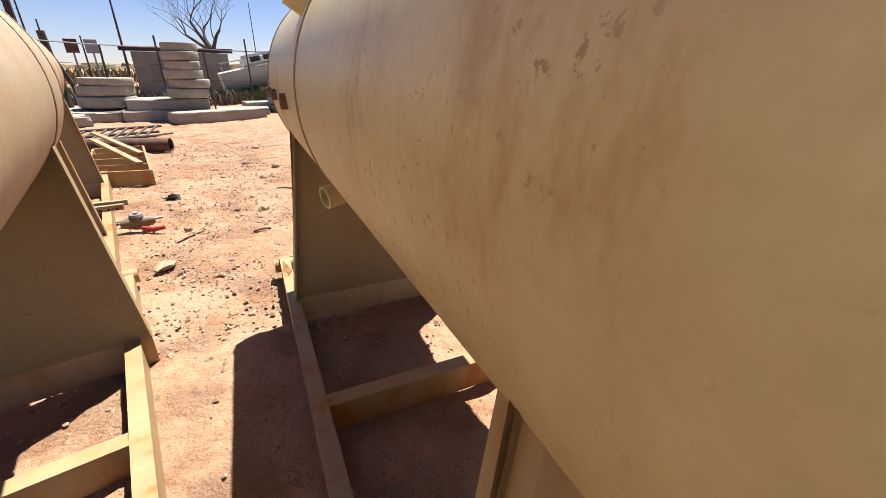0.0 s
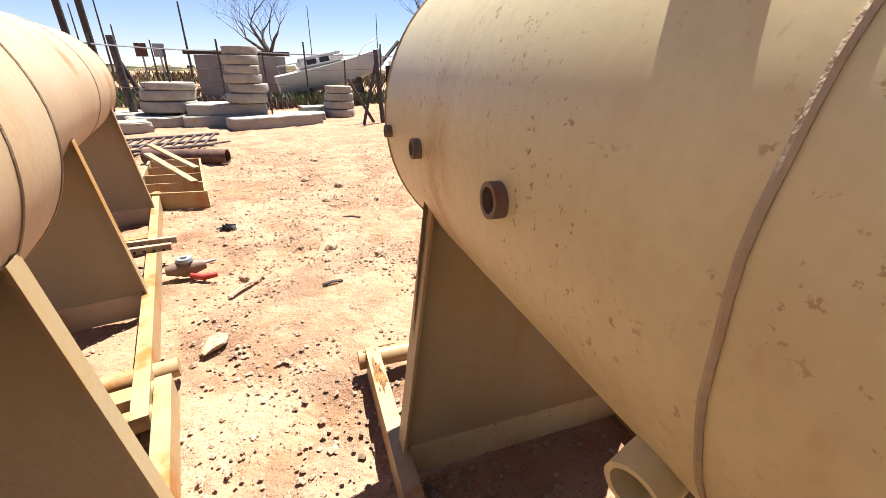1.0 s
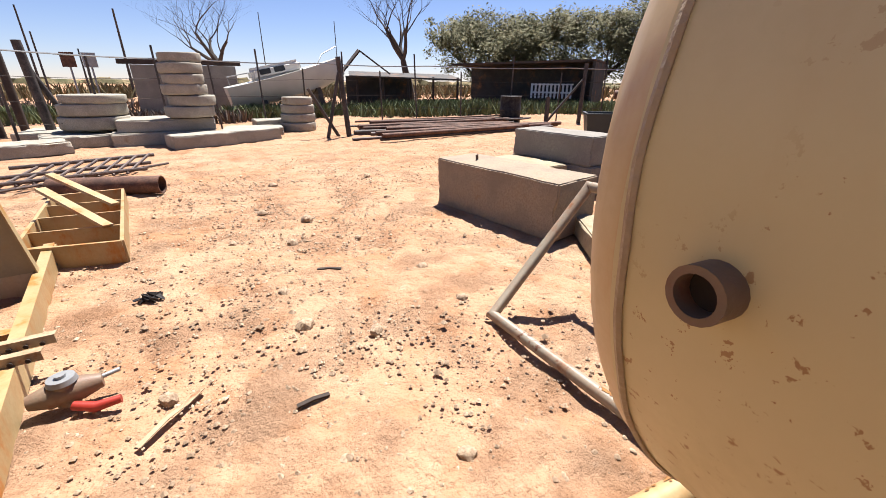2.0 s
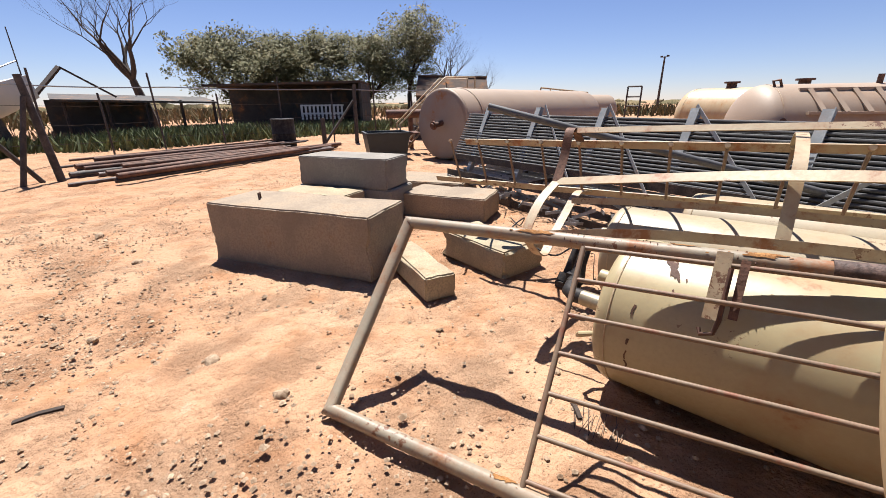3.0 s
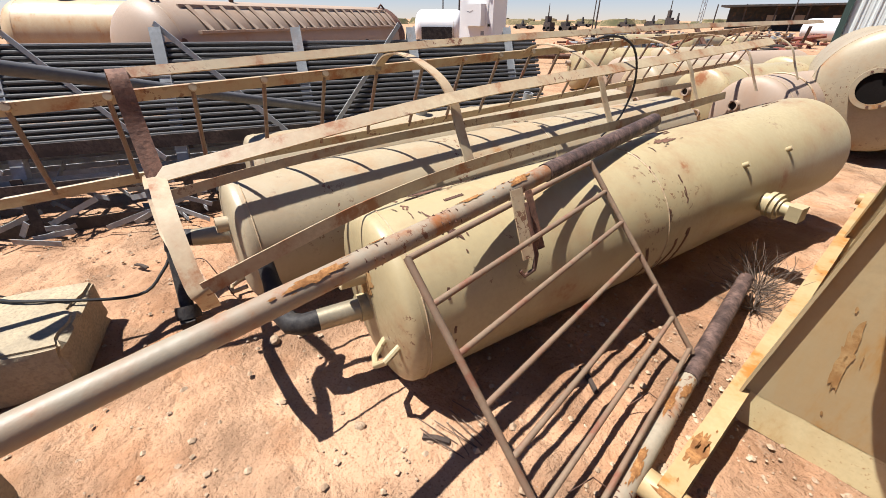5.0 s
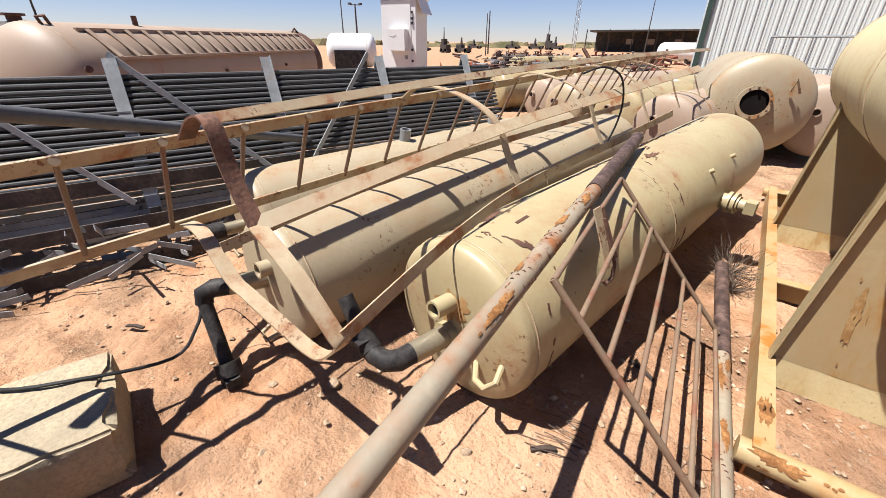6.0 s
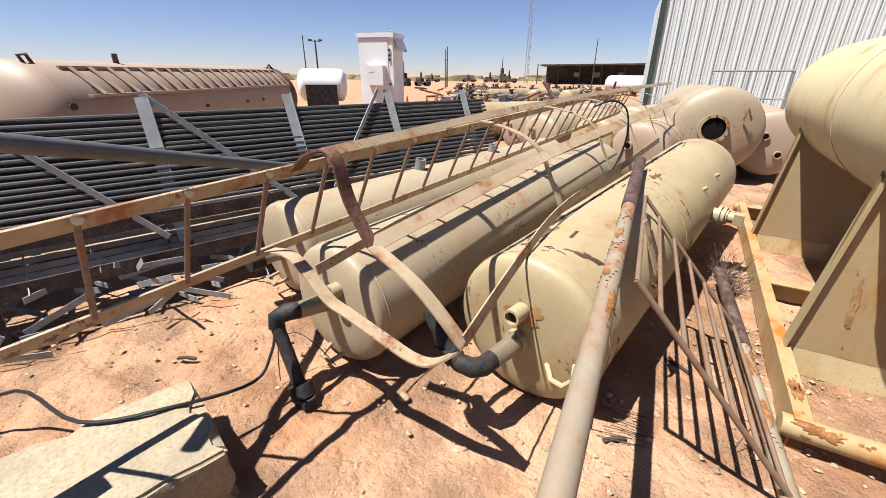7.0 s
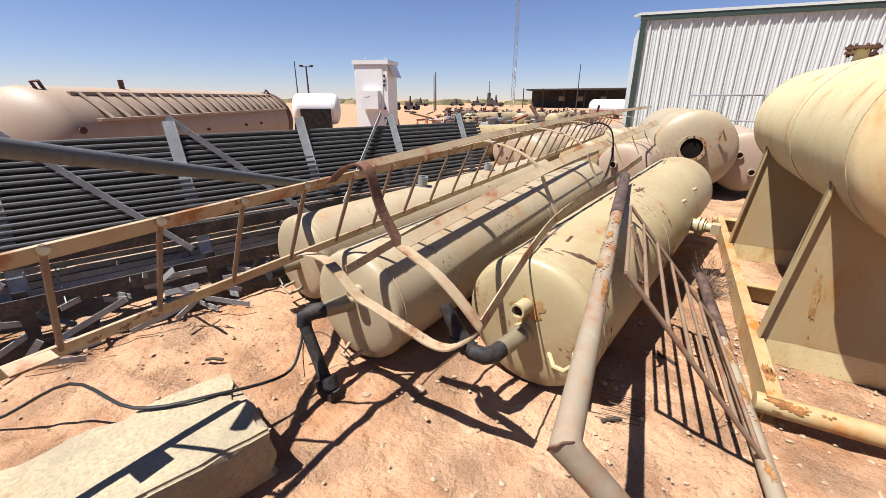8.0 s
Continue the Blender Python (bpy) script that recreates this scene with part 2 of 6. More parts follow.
# ---- mesh helpers ----
class Shape:
    """Vertices and faces that grow by pieces; becomes one mesh."""

    def __init__(self):
        self.v, self.f = [], []

    def add(self, verts, faces):
        k = len(self.v)
        self.v += [tuple(p) for p in verts]
        self.f += [tuple(i + k for i in q) for q in faces]
        return self

    def rings(self, rings, close_ends=True, loop=False):
        s = len(rings[0])
        verts = [p for r in rings for p in r]
        faces = []
        m = len(rings)
        for i in range(m if loop else m - 1):
            j = (i + 1) % m
            faces += [(i * s + a, i * s + (a + 1) % s, j * s + (a + 1) % s, j * s + a) for a in range(s)]
        if close_ends and not loop:
            faces += [tuple(range(s - 1, -1, -1)), tuple((m - 1) * s + a for a in range(s))]
        return self.add(verts, faces)

    def tube(self, pts, r, seg=10, close=False):
        """A round bar along a line of points; r is one radius or one for each point."""
        pts = [Vector(p) for p in pts]
        rs = r if isinstance(r, (list, tuple)) else [r] * len(pts)
        rings, side = [], None
        for i, p in enumerate(pts):
            a, b = pts[i - 1 if i or close else 0], pts[(i + 1) % len(pts) if i + 1 < len(pts) or close else i]
            d = (b - a).normalized()
            if side is None:
                side = d.orthogonal().normalized()
            side = (side - d * side.dot(d)).normalized()
            up = d.cross(side)
            rings.append([p + (side * math.cos(2 * math.pi * k / seg) + up * math.sin(2 * math.pi * k / seg)) * rs[i] for k in range(seg)])
        return self.rings(rings, not close, close)

    def strap(self, pts, width, thick, across):
        """A flat bar along points; across: the direction of its width, one vector or one for each point."""
        pts = [Vector(p) for p in pts]
        acr = [Vector(a) for a in across] if isinstance(across[0], (tuple, Vector)) else [Vector(across)] * len(pts)
        rings = []
        for i, p in enumerate(pts):
            d = (pts[min(i + 1, len(pts) - 1)] - pts[max(i - 1, 0)]).normalized()
            w = (acr[i] - d * acr[i].dot(d)).normalized()
            u = d.cross(w)
            rings.append([p + w * sx * width / 2 + u * sy * thick / 2 for sx, sy in ((-1, -1), (1, -1), (1, 1), (-1, 1))])
        return self.rings(rings)

    def box(self, centre, size, m=None):
        x, y, z = (s / 2 for s in size)
        c = Vector(centre)
        vs = [Vector(p) for p in ((-x, -y, -z), (x, -y, -z), (x, y, -z), (-x, y, -z), (-x, -y, z), (x, -y, z), (x, y, z), (-x, y, z))]
        if m:
            vs = [m @ p for p in vs]
        return self.add([c + p for p in vs], [(3, 2, 1, 0), (4, 5, 6, 7), (0, 1, 5, 4), (1, 2, 6, 5), (2, 3, 7, 6), (3, 0, 4, 7)])

    def prism(self, outline, lo, hi, place=lambda a, b, h: (a, b, h)):
        s = len(outline)
        return self.add([place(a, b, h) for h in (lo, hi) for a, b in outline],
                        [tuple(range(s - 1, -1, -1)), tuple(range(s, 2 * s))] + [(i, (i + 1) % s, s + (i + 1) % s, s + i) for i in range(s)])

    def hollow(self, p, q, r, inner, seg=20):
        """A pipe stub, open at q, closed with a floor near p."""
        p, q = Vector(p), Vector(q)
        d = (q - p).normalized()
        s = d.orthogonal().normalized()
        u = d.cross(s)
        ring = lambda c, rr: [c + (s * math.cos(2 * math.pi * k / seg) + u * math.sin(2 * math.pi * k / seg)) * rr for k in range(seg)]
        return self.rings([ring(p, r), ring(q, r), ring(q, inner), ring(p + d * 0.002, inner)])

    def revolve(self, profile, seg=48):
        """Profile of (x, radius), turned about the x axis."""
        rings = [[(x, max(r, 1e-4) * math.cos(2 * math.pi * k / seg), max(r, 1e-4) * math.sin(2 * math.pi * k / seg)) for k in range(seg)] for x, r in profile]
        return self.rings(rings)

    def mesh(self, name, smooth=40):
        me = bpy.data.meshes.new(name)
        me.from_pydata(self.v, [], self.f)
        bm = bmesh.new()
        bm.from_mesh(me)
        bmesh.ops.recalc_face_normals(bm, faces=bm.faces)
        bm.to_mesh(me)
        bm.free()
        if smooth:
            me.shade_smooth()
            me.set_sharp_from_angle(angle=radians(smooth))
        return me


def part(name, shape, mat, parent=None, label="", smooth=40, at=None):
    """One mesh object of a Shape (or of a ready mesh), under a thing or a part."""
    me = shape if isinstance(shape, bpy.types.Mesh) else shape.mesh(name, smooth)
    if not me.materials:
        me.materials.append(mat)
    ob = new(name, me)
    if at:
        ob.matrix_basis = at
    ob.parent = parent
    return tagged(ob, label) if label else ob


def thing(name, label, category, at=None, group="", kind=""):
    """The Empty that holds a thing's parts."""
    ob = new(name)
    ob.empty_display_size = 0.1
    if at:
        ob.matrix_basis = at
    return tagged(ob, label, category, group, kind)


def solo(name, shape, mat, label, category, group="", kind="", smooth=40, at=None):
    ob = part(name, shape, mat, None, "", smooth, at)
    return tagged(ob, label, category, group, kind)


def axis_pose(a, b, roll=0):
    """A pose at a whose x axis points to b, with z as far up as can be."""
    a, b = Vector(a), Vector(b)
    x = (b - a).normalized()
    y = Vector((0, 0, 1)).cross(x).normalized()
    z = x.cross(y)
    return Matrix.Translation(a) @ Matrix((x, y, z)).transposed().to_4x4() @ pose(0, 0, 0, roll, 0, 0)


def head_profile(x0, r, depth, sign, steps=10, power=2.0):
    """A dished end from the tangent line at x0 to its tip."""
    out = []
    for i in range(steps + 1):
        a = math.pi / 2 * i / steps
        out.append((x0 + sign * depth * math.sin(a) ** (2 / power), r * math.cos(a) ** (2 / power)))
    return out


def rough_block(size, seed, chip=0.02, cuts=9, round_off=0.014):
    """A cast block with uneven faces and chipped, rounded edges; its base at z = 0."""
    rnd = random.Random(seed)
    bm = bmesh.new()
    bmesh.ops.create_cube(bm, size=1)
    for v in bm.verts:
        v.co = Vector((v.co.x * size[0], v.co.y * size[1], (v.co.z + 0.5) * size[2]))
    bmesh.ops.bevel(bm, geom=bm.edges[:], offset=round_off, segments=3, affect="EDGES")
    bmesh.ops.subdivide_edges(bm, edges=[e for e in bm.edges if e.calc_length() > 0.10], cuts=cuts, use_grid_fill=True)
    off = Vector((rnd.uniform(0, 50), rnd.uniform(0, 50), rnd.uniform(0, 50)))
    for v in bm.verts:
        edge = sum(1 for k in range(3) if abs(abs(v.co[k] - (size[2] / 2 if k == 2 else 0)) - size[k] / 2) < round_off * 1.6)
        nv = noise.noise_vector(v.co * 2.3 + off) * 0.6 + noise.noise_vector(v.co * 7 + off) * 0.35
        if v.co.z > 0.015:
            bite = max(0.0, noise.noise(v.co * 5 + off * 2) + 0.5 * noise.noise(v.co * 13 + off)) if edge > 1 else 0.0
            inward = (Vector((0, 0, size[2] / 2)) - v.co).normalized()
            v.co += nv * chip * 0.3 + inward * bite * chip * 2.0
    me = bpy.data.meshes.new("block")
    bm.to_mesh(me)
    bm.free()
    me.shade_smooth()
    me.set_sharp_from_angle(angle=radians(40))
    return me


def stone_mesh(seed, flat=0.6):
    rnd = random.Random(seed)
    bm = bmesh.new()
    bmesh.ops.create_icosphere(bm, subdivisions=2, radius=0.5)
    off = Vector((rnd.uniform(0, 90), rnd.uniform(0, 90), 0))
    for v in bm.verts:
        v.co *= 1 + 0.35 * noise.noise(v.co * 2.2 + off) + 0.12 * noise.noise(v.co * 6 + off)
        v.co.z *= flat
    me = bpy.data.meshes.new("stone")
    bm.to_mesh(me)
    bm.free()
    me.shade_smooth()
    me.set_sharp_from_angle(angle=radians(30))
    return me


# ---- ground ----
def build_ground():
    def axis_values(lo, hi, step, reach):
        vals = list(np.arange(lo, hi + 1e-6, step))
        s, left, right = step, lo, hi
        while right < reach:
            s *= 1.35
            left, right = left - s, right + s
            vals = [left] + vals + [right]
        return np.array(vals)

    xs, ys = axis_values(-3.5, 7.0, 0.05, 2600), axis_values(-2.5, 11.0, 0.05, 2600)
    rnd = np.random.RandomState(3)
    X, Y = np.meshgrid(xs, ys, indexing="ij")
    Z = np.zeros_like(X)
    for wave, amp in ((2.3, 0.010), (0.9, 0.007), (0.37, 0.006), (0.17, 0.005)):
        for _ in range(7):
            a, p = rnd.uniform(0, 2 * np.pi), rnd.uniform(0, 2 * np.pi)
            k = 2 * np.pi / (wave * rnd.uniform(0.75, 1.3))
            Z += amp * 0.45 * np.sin(k * (X * np.cos(a) + Y * np.sin(a)) + p + 1.5 * np.sin(0.6 * k * (Y * np.cos(a) - X * np.sin(a)) + p * 2))
    Z *= (np.hypot(X - 2, Y - 4) < 40)
    n, m = X.shape
    idx = np.arange(n * m).reshape(n, m)
    quads = np.stack([idx[:-1, :-1], idx[1:, :-1], idx[1:, 1:], idx[:-1, 1:]], -1).reshape(-1, 4)
    me = bpy.data.meshes.new("ground")
    me.from_pydata(np.stack([X, Y, Z], -1).reshape(-1, 3).tolist(), [], quads.tolist())
    me.shade_smooth()
    me.materials.append(M_GROUND)
    tagged(new("ground", me), "pale reddish sandy ground with small stones", "ground", kind="structure")


build_ground()


# ---- tanks on skids ----
def skid_tank(name, label, at, paint, couplings=(), drain=None, top_nozzle=None, twin_pipe=False, pipe_reach=(0.72, 0.72), seams=(1.80,), end=3.10, R=0.485, Z=1.396, saddles=(0.66, 2.77), dome=0.16, skid_shift=0.0):
    """A horizontal tank, axis along local y, on two flared saddles and a skid of channels. Local x = 0 is its middle."""
    Y0, Y1 = -0.12, end
    t = thing(name, label, "tank", at)
    turn = Matrix(((0, 1, 0, 0), (1, 0, 0, 0), (0, 0, 1, Z), (0, 0, 0, 1)))

    def turned(shape):
        shape.v = [tuple(turn @ Vector(p)) for p in shape.v]
        return shape

    part("shell", turned(Shape().revolve([(Y0, R), (Y0 + 0.01, R), (Y1 - 0.01, R), (Y1, R)], 72)), paint, t)
    for y, s in ((Y0, -1), (Y1, 1)):
        part("head", turned(Shape().revolve(head_profile(y, R - 0.001, dome, s, 12), 72)), M_TANKEND if paint is M_TANK else paint, t)
    for y in (Y0 + 0.01, *seams, Y1 - 0.01):
        ring = [((R + 0.001) * math.cos(a), y + 0.0014 * math.sin(a * 9) + 0.001 * math.sin(a * 23), Z + (R + 0.001) * math.sin(a)) for a in np.linspace(0, 2 * math.pi, 96, endpoint=False)]
        part("weld_seam", Shape().tube(ring, 0.0042, 6, True), M_WELD, t)
    # saddles: a web plate cut round the shell, with flanges on its sloping edges
    for y in saddles:
        top = [(0.43 * s, zt) for s, zt in ((-1, 1.14), (1, 1.13))]
        arc = []
        for i in range(25):
            a = math.radians(205 + 130 * i / 24)
            arc.append(((R - 0.004) * math.cos(a), Z + (R - 0.004) * math.sin(a)))
        s = Shape()
        # strips between the arc and the base keep the faces well shaped
        base = [(-0.54 + 1.08 * i / 24, 0.17) for i in range(25)]
        upper = [top[0]] + arc + [top[1]]
        low = [base[0]] + base + [base[-1]]
        ring_f = [(x, y - 0.006, z) for x, z in low], [(x, y - 0.006, z) for x, z in upper], [(x, y + 0.006, z) for x, z in upper], [(x, y + 0.006, z) for x, z in low]
        k = len(low)
        s.add([p for r in ring_f for p in r], [(r * k + i, r * k + i + 1, ((r + 1) % 4) * k + i + 1, ((r + 1) % 4) * k + i) for r in range(4) for i in range(k - 1)])
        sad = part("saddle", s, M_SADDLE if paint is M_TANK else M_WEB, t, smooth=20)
        for sx in (-1, 1):
            zt = 1.14 if sx < 0 else 1.13
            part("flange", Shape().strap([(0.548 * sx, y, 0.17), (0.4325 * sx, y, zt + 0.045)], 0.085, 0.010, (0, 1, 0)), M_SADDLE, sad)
        part("base_strip", Shape().box((0, y, 0.089), (1.10, 0.012, 0.170)), paint, sad)
    for sx in (-1, 1):
        web, lip = sx * 0.590 + skid_shift, sx * 0.520 + skid_shift
        c = Shape().prism([(web, 0.006), (lip, 0.006), (lip, 0.015), (web - sx * 0.010, 0.017), (web - sx * 0.010, 0.163), (lip, 0.167), (lip, 0.176), (web, 0.176)], -0.61, 3.45, lambda a, b, h: (a, h, b))
        part("skid_channel", c, M_SKID, t, "beige channel with orange rust")
    for y in (-0.45, 1.80):
        part("cross_channel", Shape().prism([(y - 0.005, 0.02), (y + 0.005, 0.02), (y + 0.005, 0.158), (y + 0.07, 0.160), (y + 0.07, 0.168), (y - 0.005, 0.168)], -0.555 + skid_shift, 0.555 + skid_shift, lambda a, b, h: (h, a, b)), M_SKID, t)
    for i, y in enumerate((3.43, -0.55)):
        a, b = pipe_reach
        part("pull_pipe", Shape().tube([(-a, y, 0.115), (b, y, 0.115)], 0.052, 18), M_SKID, t)
    if twin_pipe:
        part("pull_pipe", Shape().tube([(-0.5, 3.60, 0.10), (0.52, 3.60, 0.10)], 0.052, 18), M_SKID, t)
    for y, z, r in couplings:
        part("coupling", Shape().hollow((-math.sqrt(R * R - (z - Z) ** 2) + 0.01, y, z), (-math.sqrt(R * R - (z - Z) ** 2) - 0.022, y, z), r, r * 0.72), M_BAR, t, "rusty threaded steel coupling")
        # a dark disc paints the shade inside the coupling
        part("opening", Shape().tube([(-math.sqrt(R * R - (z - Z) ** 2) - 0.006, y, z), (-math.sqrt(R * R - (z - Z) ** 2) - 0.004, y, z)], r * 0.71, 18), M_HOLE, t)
    if drain:
        y, z = drain
        x = -math.sqrt(R * R - (z - Z) ** 2)
        part("drain_pipe", Shape().hollow((x + 0.10, y + 0.03, z + 0.01), (x - 0.060, y - 0.015, z - 0.015), 0.042, 0.033, 32), paint, t)
        # dark disc in place of the shade down the drain pipe
        part("opening", Shape().tube([(x - 0.005, y, z - 0.008), (x - 0.004, y, z - 0.008)], 0.0328, 28), M_HOLE, t)
    for y, a, h, flange in top_nozzle or ():
        d = Vector((-math.cos(a), 0, math.sin(a)))
        c = Vector((0, y, Z))
        part("nozzle", Shape().hollow(c + d * (R - 0.03), c + d * (R + h), 0.045, 0.036, 24), paint, t)
        # the nozzle's inner shade, painted as a dark disc
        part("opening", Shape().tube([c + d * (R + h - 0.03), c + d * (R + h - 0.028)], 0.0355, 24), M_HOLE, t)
        if flange:
            part("nozzle_flange", Shape().tube([c + d * (R + h), c + d * (R + h + 0.022)], 0.115, 28), M_RUST, t, "rusty bolted flange")
            for k in range(8):
                q = c + d * (R + h - 0.012) + Vector((0.09 * math.cos(k * math.pi / 4), 0.09 * math.sin(k * math.pi / 4), 0))
                part("bolt", Shape().tube([q, q + d * 0.05], 0.010, 8), M_RUST, t)
    return t


main_tank = skid_tank("skid_tank", "beige horizontal steel tank on welded saddles and skid", pose(1.20, 0, 0, 0, 0, 1.4), M_TANK,
          couplings=((2.18, 1.37, 0.030), (2.65, 1.37, 0.026), (2.99, 1.37, 0.020)), drain=(1.89, 1.075),
          top_nozzle=((1.94, 0.58, 0.06, False), (0.75, math.pi / 2, 0.10, True), (0.45, 1.45, 0.08, True)), pipe_reach=(0.63, 0.63), end=3.075, R=0.50, Z=1.405, dome=0.17)
skid_tank("skid_tank", "rust-stained beige horizontal tank on a skid", pose(-0.09, 0.03, 0, 0, 0, 13.5), M_TANKRUST, twin_pipe=True, pipe_reach=(0.66, 0.44), seams=(0.9, 2.62), end=3.02, saddles=(0.30, 2.56), skid_shift=-0.09)
skid_tank("skid_tank", "rust-stained beige horizontal tank beyond another on a skid", pose(-1.153, 3.674, 0, 0, 0, 14.5), M_TANKRUST, pipe_reach=(0.6, 0.6))


# ---- rust patches, each a thin scaly film with a ragged outline that follows its surface ----
def ragged(name, surface, mat, parent, seed, label="", scraps=6):
    """surface(u, v) gives points for u and v from -1 to 1; a ragged blot lies there, with loose flecks of the same round it."""
    rnd = random.Random(seed)

    def blot(cu, cv, ru, rv, n, steps):
        ph = [rnd.uniform(0, 6.28) for _ in range(3)]
        rim = [0.70 + 0.17 * math.sin(2 * a + ph[0]) + 0.11 * math.sin(5 * a + ph[1]) + 0.09 * math.sin(11 * a + ph[2]) + rnd.uniform(-0.09, 0.09) for a in np.linspace(0, 6.283, n, endpoint=False)]
        rows = [[surface(cu + ru * f * r * math.cos(6.283 * k / n), cv + rv * f * r * math.sin(6.283 * k / n)) for k, r in enumerate(rim)] for f in steps]
        faces = [tuple(range(n))] + [(i * n + k, i * n + (k + 1) % n, (i + 1) * n + (k + 1) % n, (i + 1) * n + k) for i in range(len(steps) - 1) for k in range(n)]
        return Shape().add([p for row in rows for p in row], faces)

    part(name, blot(0, 0, 1, 1, 44, (0.08, 0.3, 0.5, 0.7, 0.86, 1.0)), mat, parent, label)
    for _ in range(scraps):
        part("fleck", blot(rnd.gauss(0, 0.7), rnd.gauss(0, 0.85), rnd.uniform(0.05, 0.2), rnd.uniform(0.08, 0.25), 9, (0.3, 1.0)), mat, parent)


ragged("rust_stain", lambda u, v: (0.345 + 0.03 * u + 0.02 * v, 2.7800, 0.50 + 0.17 * v), M_STAIN, main_tank, 5, "orange rust smear on the saddle plate", 5)
for cr, ca, w, h, sd in ((0.17, 2.6, 0.05, 0.07, 6), (0.24, 3.5, 0.035, 0.06, 7), (0.33, 2.2, 0.03, 0.05, 8), (0.36, 0.7, 0.03, 0.06, 9)):
    def on_dome(u, v, cr=cr, ca=ca, w=w, h=h):
        x, z = cr * math.cos(ca) + w * u, cr * math.sin(ca) + h * v
        return (x, 3.0755 + 0.17 * math.sqrt(max(0.0, 1 - (x * x + z * z) / 0.25)) + 0.0035, 1.405 + z)
    ragged("rust_stain", on_dome, M_STAIN, main_tank, sd, "orange rust blot on the tank end", 4)
for sx in (-1, 1):
    ragged("rust_stain", lambda u, v: (0.555 * sx + 0.032 * u, 3.22 + 0.15 * v, 0.1790), M_RUSTORANGE, main_tank, 12 + sx, "orange rust on the skid channel", 8)
    ragged("rust_stain", lambda u, v: (0.50 * sx + 0.10 * u, 3.43 + 0.0555 * math.sin(0.7 + 0.7 * v), 0.115 + 0.0555 * math.cos(0.7 + 0.7 * v)), M_RUSTORANGE, main_tank, 15 + sx, "orange rust on the pull pipe", 8)


# ---- vessels lying on the ground ----
def vessel(name, label, a, b, r, paint, head=0.09, power=2.6, seams=(), category="vessel"):
    """A lying pressure vessel from end a to end b (tangent lines), with dished ends."""
    t = thing(name, label, category, axis_pose(a, b))
    ln = (Vector(b) - Vector(a)).length
    part("shell", Shape().revolve([(0, r), (0.01, r), (ln - 0.01, r), (ln, r)], 64), paint, t)
    part("head", Shape().revolve(head_profile(0, r - 0.001, head, -1, 12, power), 64), paint, t)
    part("head", Shape().revolve(head_profile(ln, r - 0.001, head, 1, 12, power), 64), paint, t)
    for x in seams:
        part("weld_seam", Shape().tube([(x, (r + 0.001) * math.cos(k), (r + 0.001) * math.sin(k)) for k in np.linspace(0, 2 * math.pi, 72, endpoint=False)], 0.004, 6, True), M_WELD, t)
    return t


def stub(t, p, q, r, paint, label="", name="nozzle"):
    p, q = Vector(p), Vector(q)
    d = (q - p).normalized()
    part(name, Shape().hollow(p, q, r, r * 0.74, 22), paint, t, label)
    # dark disc set in the bore, its shade put into the colour
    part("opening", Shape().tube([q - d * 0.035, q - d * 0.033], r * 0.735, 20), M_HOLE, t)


# first vessel: cream, two nozzles, elbow, lifting lug
V1A, V1B, V1R = (2.872, 3.77, 0.41), (2.355, 0.20, 0.578), 0.40
v1 = vessel("vessel", "cream-painted pressure vessel with flaking paint, lying on sand", V1A, V1B, V1R, M_CREAM, 0.085, 3.0, (0.02, 1.45))
inv1 = axis_pose(V1A, V1B).inverted()
w1 = lambda *p: inv1 @ Vector(p)
stub(v1, w1(2.870, 3.795, 0.550), w1(2.895, 3.965, 0.556), 0.042, M_CREAM)
part("boss", Shape().tube([w1(2.880, 3.805, 0.375), w1(2.895, 3.895, 0.378)], 0.062, 20), M_CREAM, v1)
part("nipple", Shape().tube([w1(2.890, 3.885, 0.378), w1(2.930, 4.065, 0.375)], [0.05, 0.047], 20), M_BRASS, v1, "dull zinc pipe nipple")
part("elbow", Shape().tube([w1(*p) for p in ((2.930, 4.055, 0.375), (2.945, 4.125, 0.372), (2.980, 4.165, 0.375), (3.040, 4.175, 0.385), (3.110, 4.155, 0.400))], [0.046, 0.047, 0.046, 0.043, 0.038], 18), M_BLACK, v1, "black pipe elbow")
part("valve", Shape().tube([w1(*p) for p in ((3.060, 4.170, 0.388), (3.105, 4.165, 0.420), (3.150, 4.165, 0.500), (3.215, 4.160, 0.595))], [0.05, 0.050, 0.036, 0.034], 16).box(w1(3.110, 4.195, 0.430), (0.05, 0.09, 0.04)), M_BLACK, v1, "black iron riser pipe")
part("lifting_lug", Shape().tube([w1(*p) for p in ((2.730, 3.865, 0.300), (2.680, 3.945, 0.285), (2.620, 3.975, 0.300), (2.580, 3.955, 0.335), (2.600, 3.865, 0.360))], 0.014, 8), M_CREAM, v1)
for y in (1.145, 1.65):
    c = Vector((2.872 - 0.1445 * (3.77 - y), y, 0.41 + 0.047 * (3.77 - y)))
    d = Vector((-0.80, 0, 0.60)).normalized()
    part("peg", Shape().tube([w1(*(c + d * 0.38)), w1(*(c + d * 0.435))], 0.016, 10), M_CREAM, v1)
sn0, sn1 = Vector((2.30, 1.38, 0.50)), Vector((2.00, 1.45, 0.50))
sq = lambda k: w1(*sn0.lerp(sn1, k))
part("side_nozzle", Shape().tube([sq(0.0), sq(0.95)], 0.06, 20).tube([sq(0.70), sq(0.78)], 0.08, 24).tube([sq(0.82), sq(0.90)], 0.08, 24), M_CREAM, v1, "cream bolted side flange")
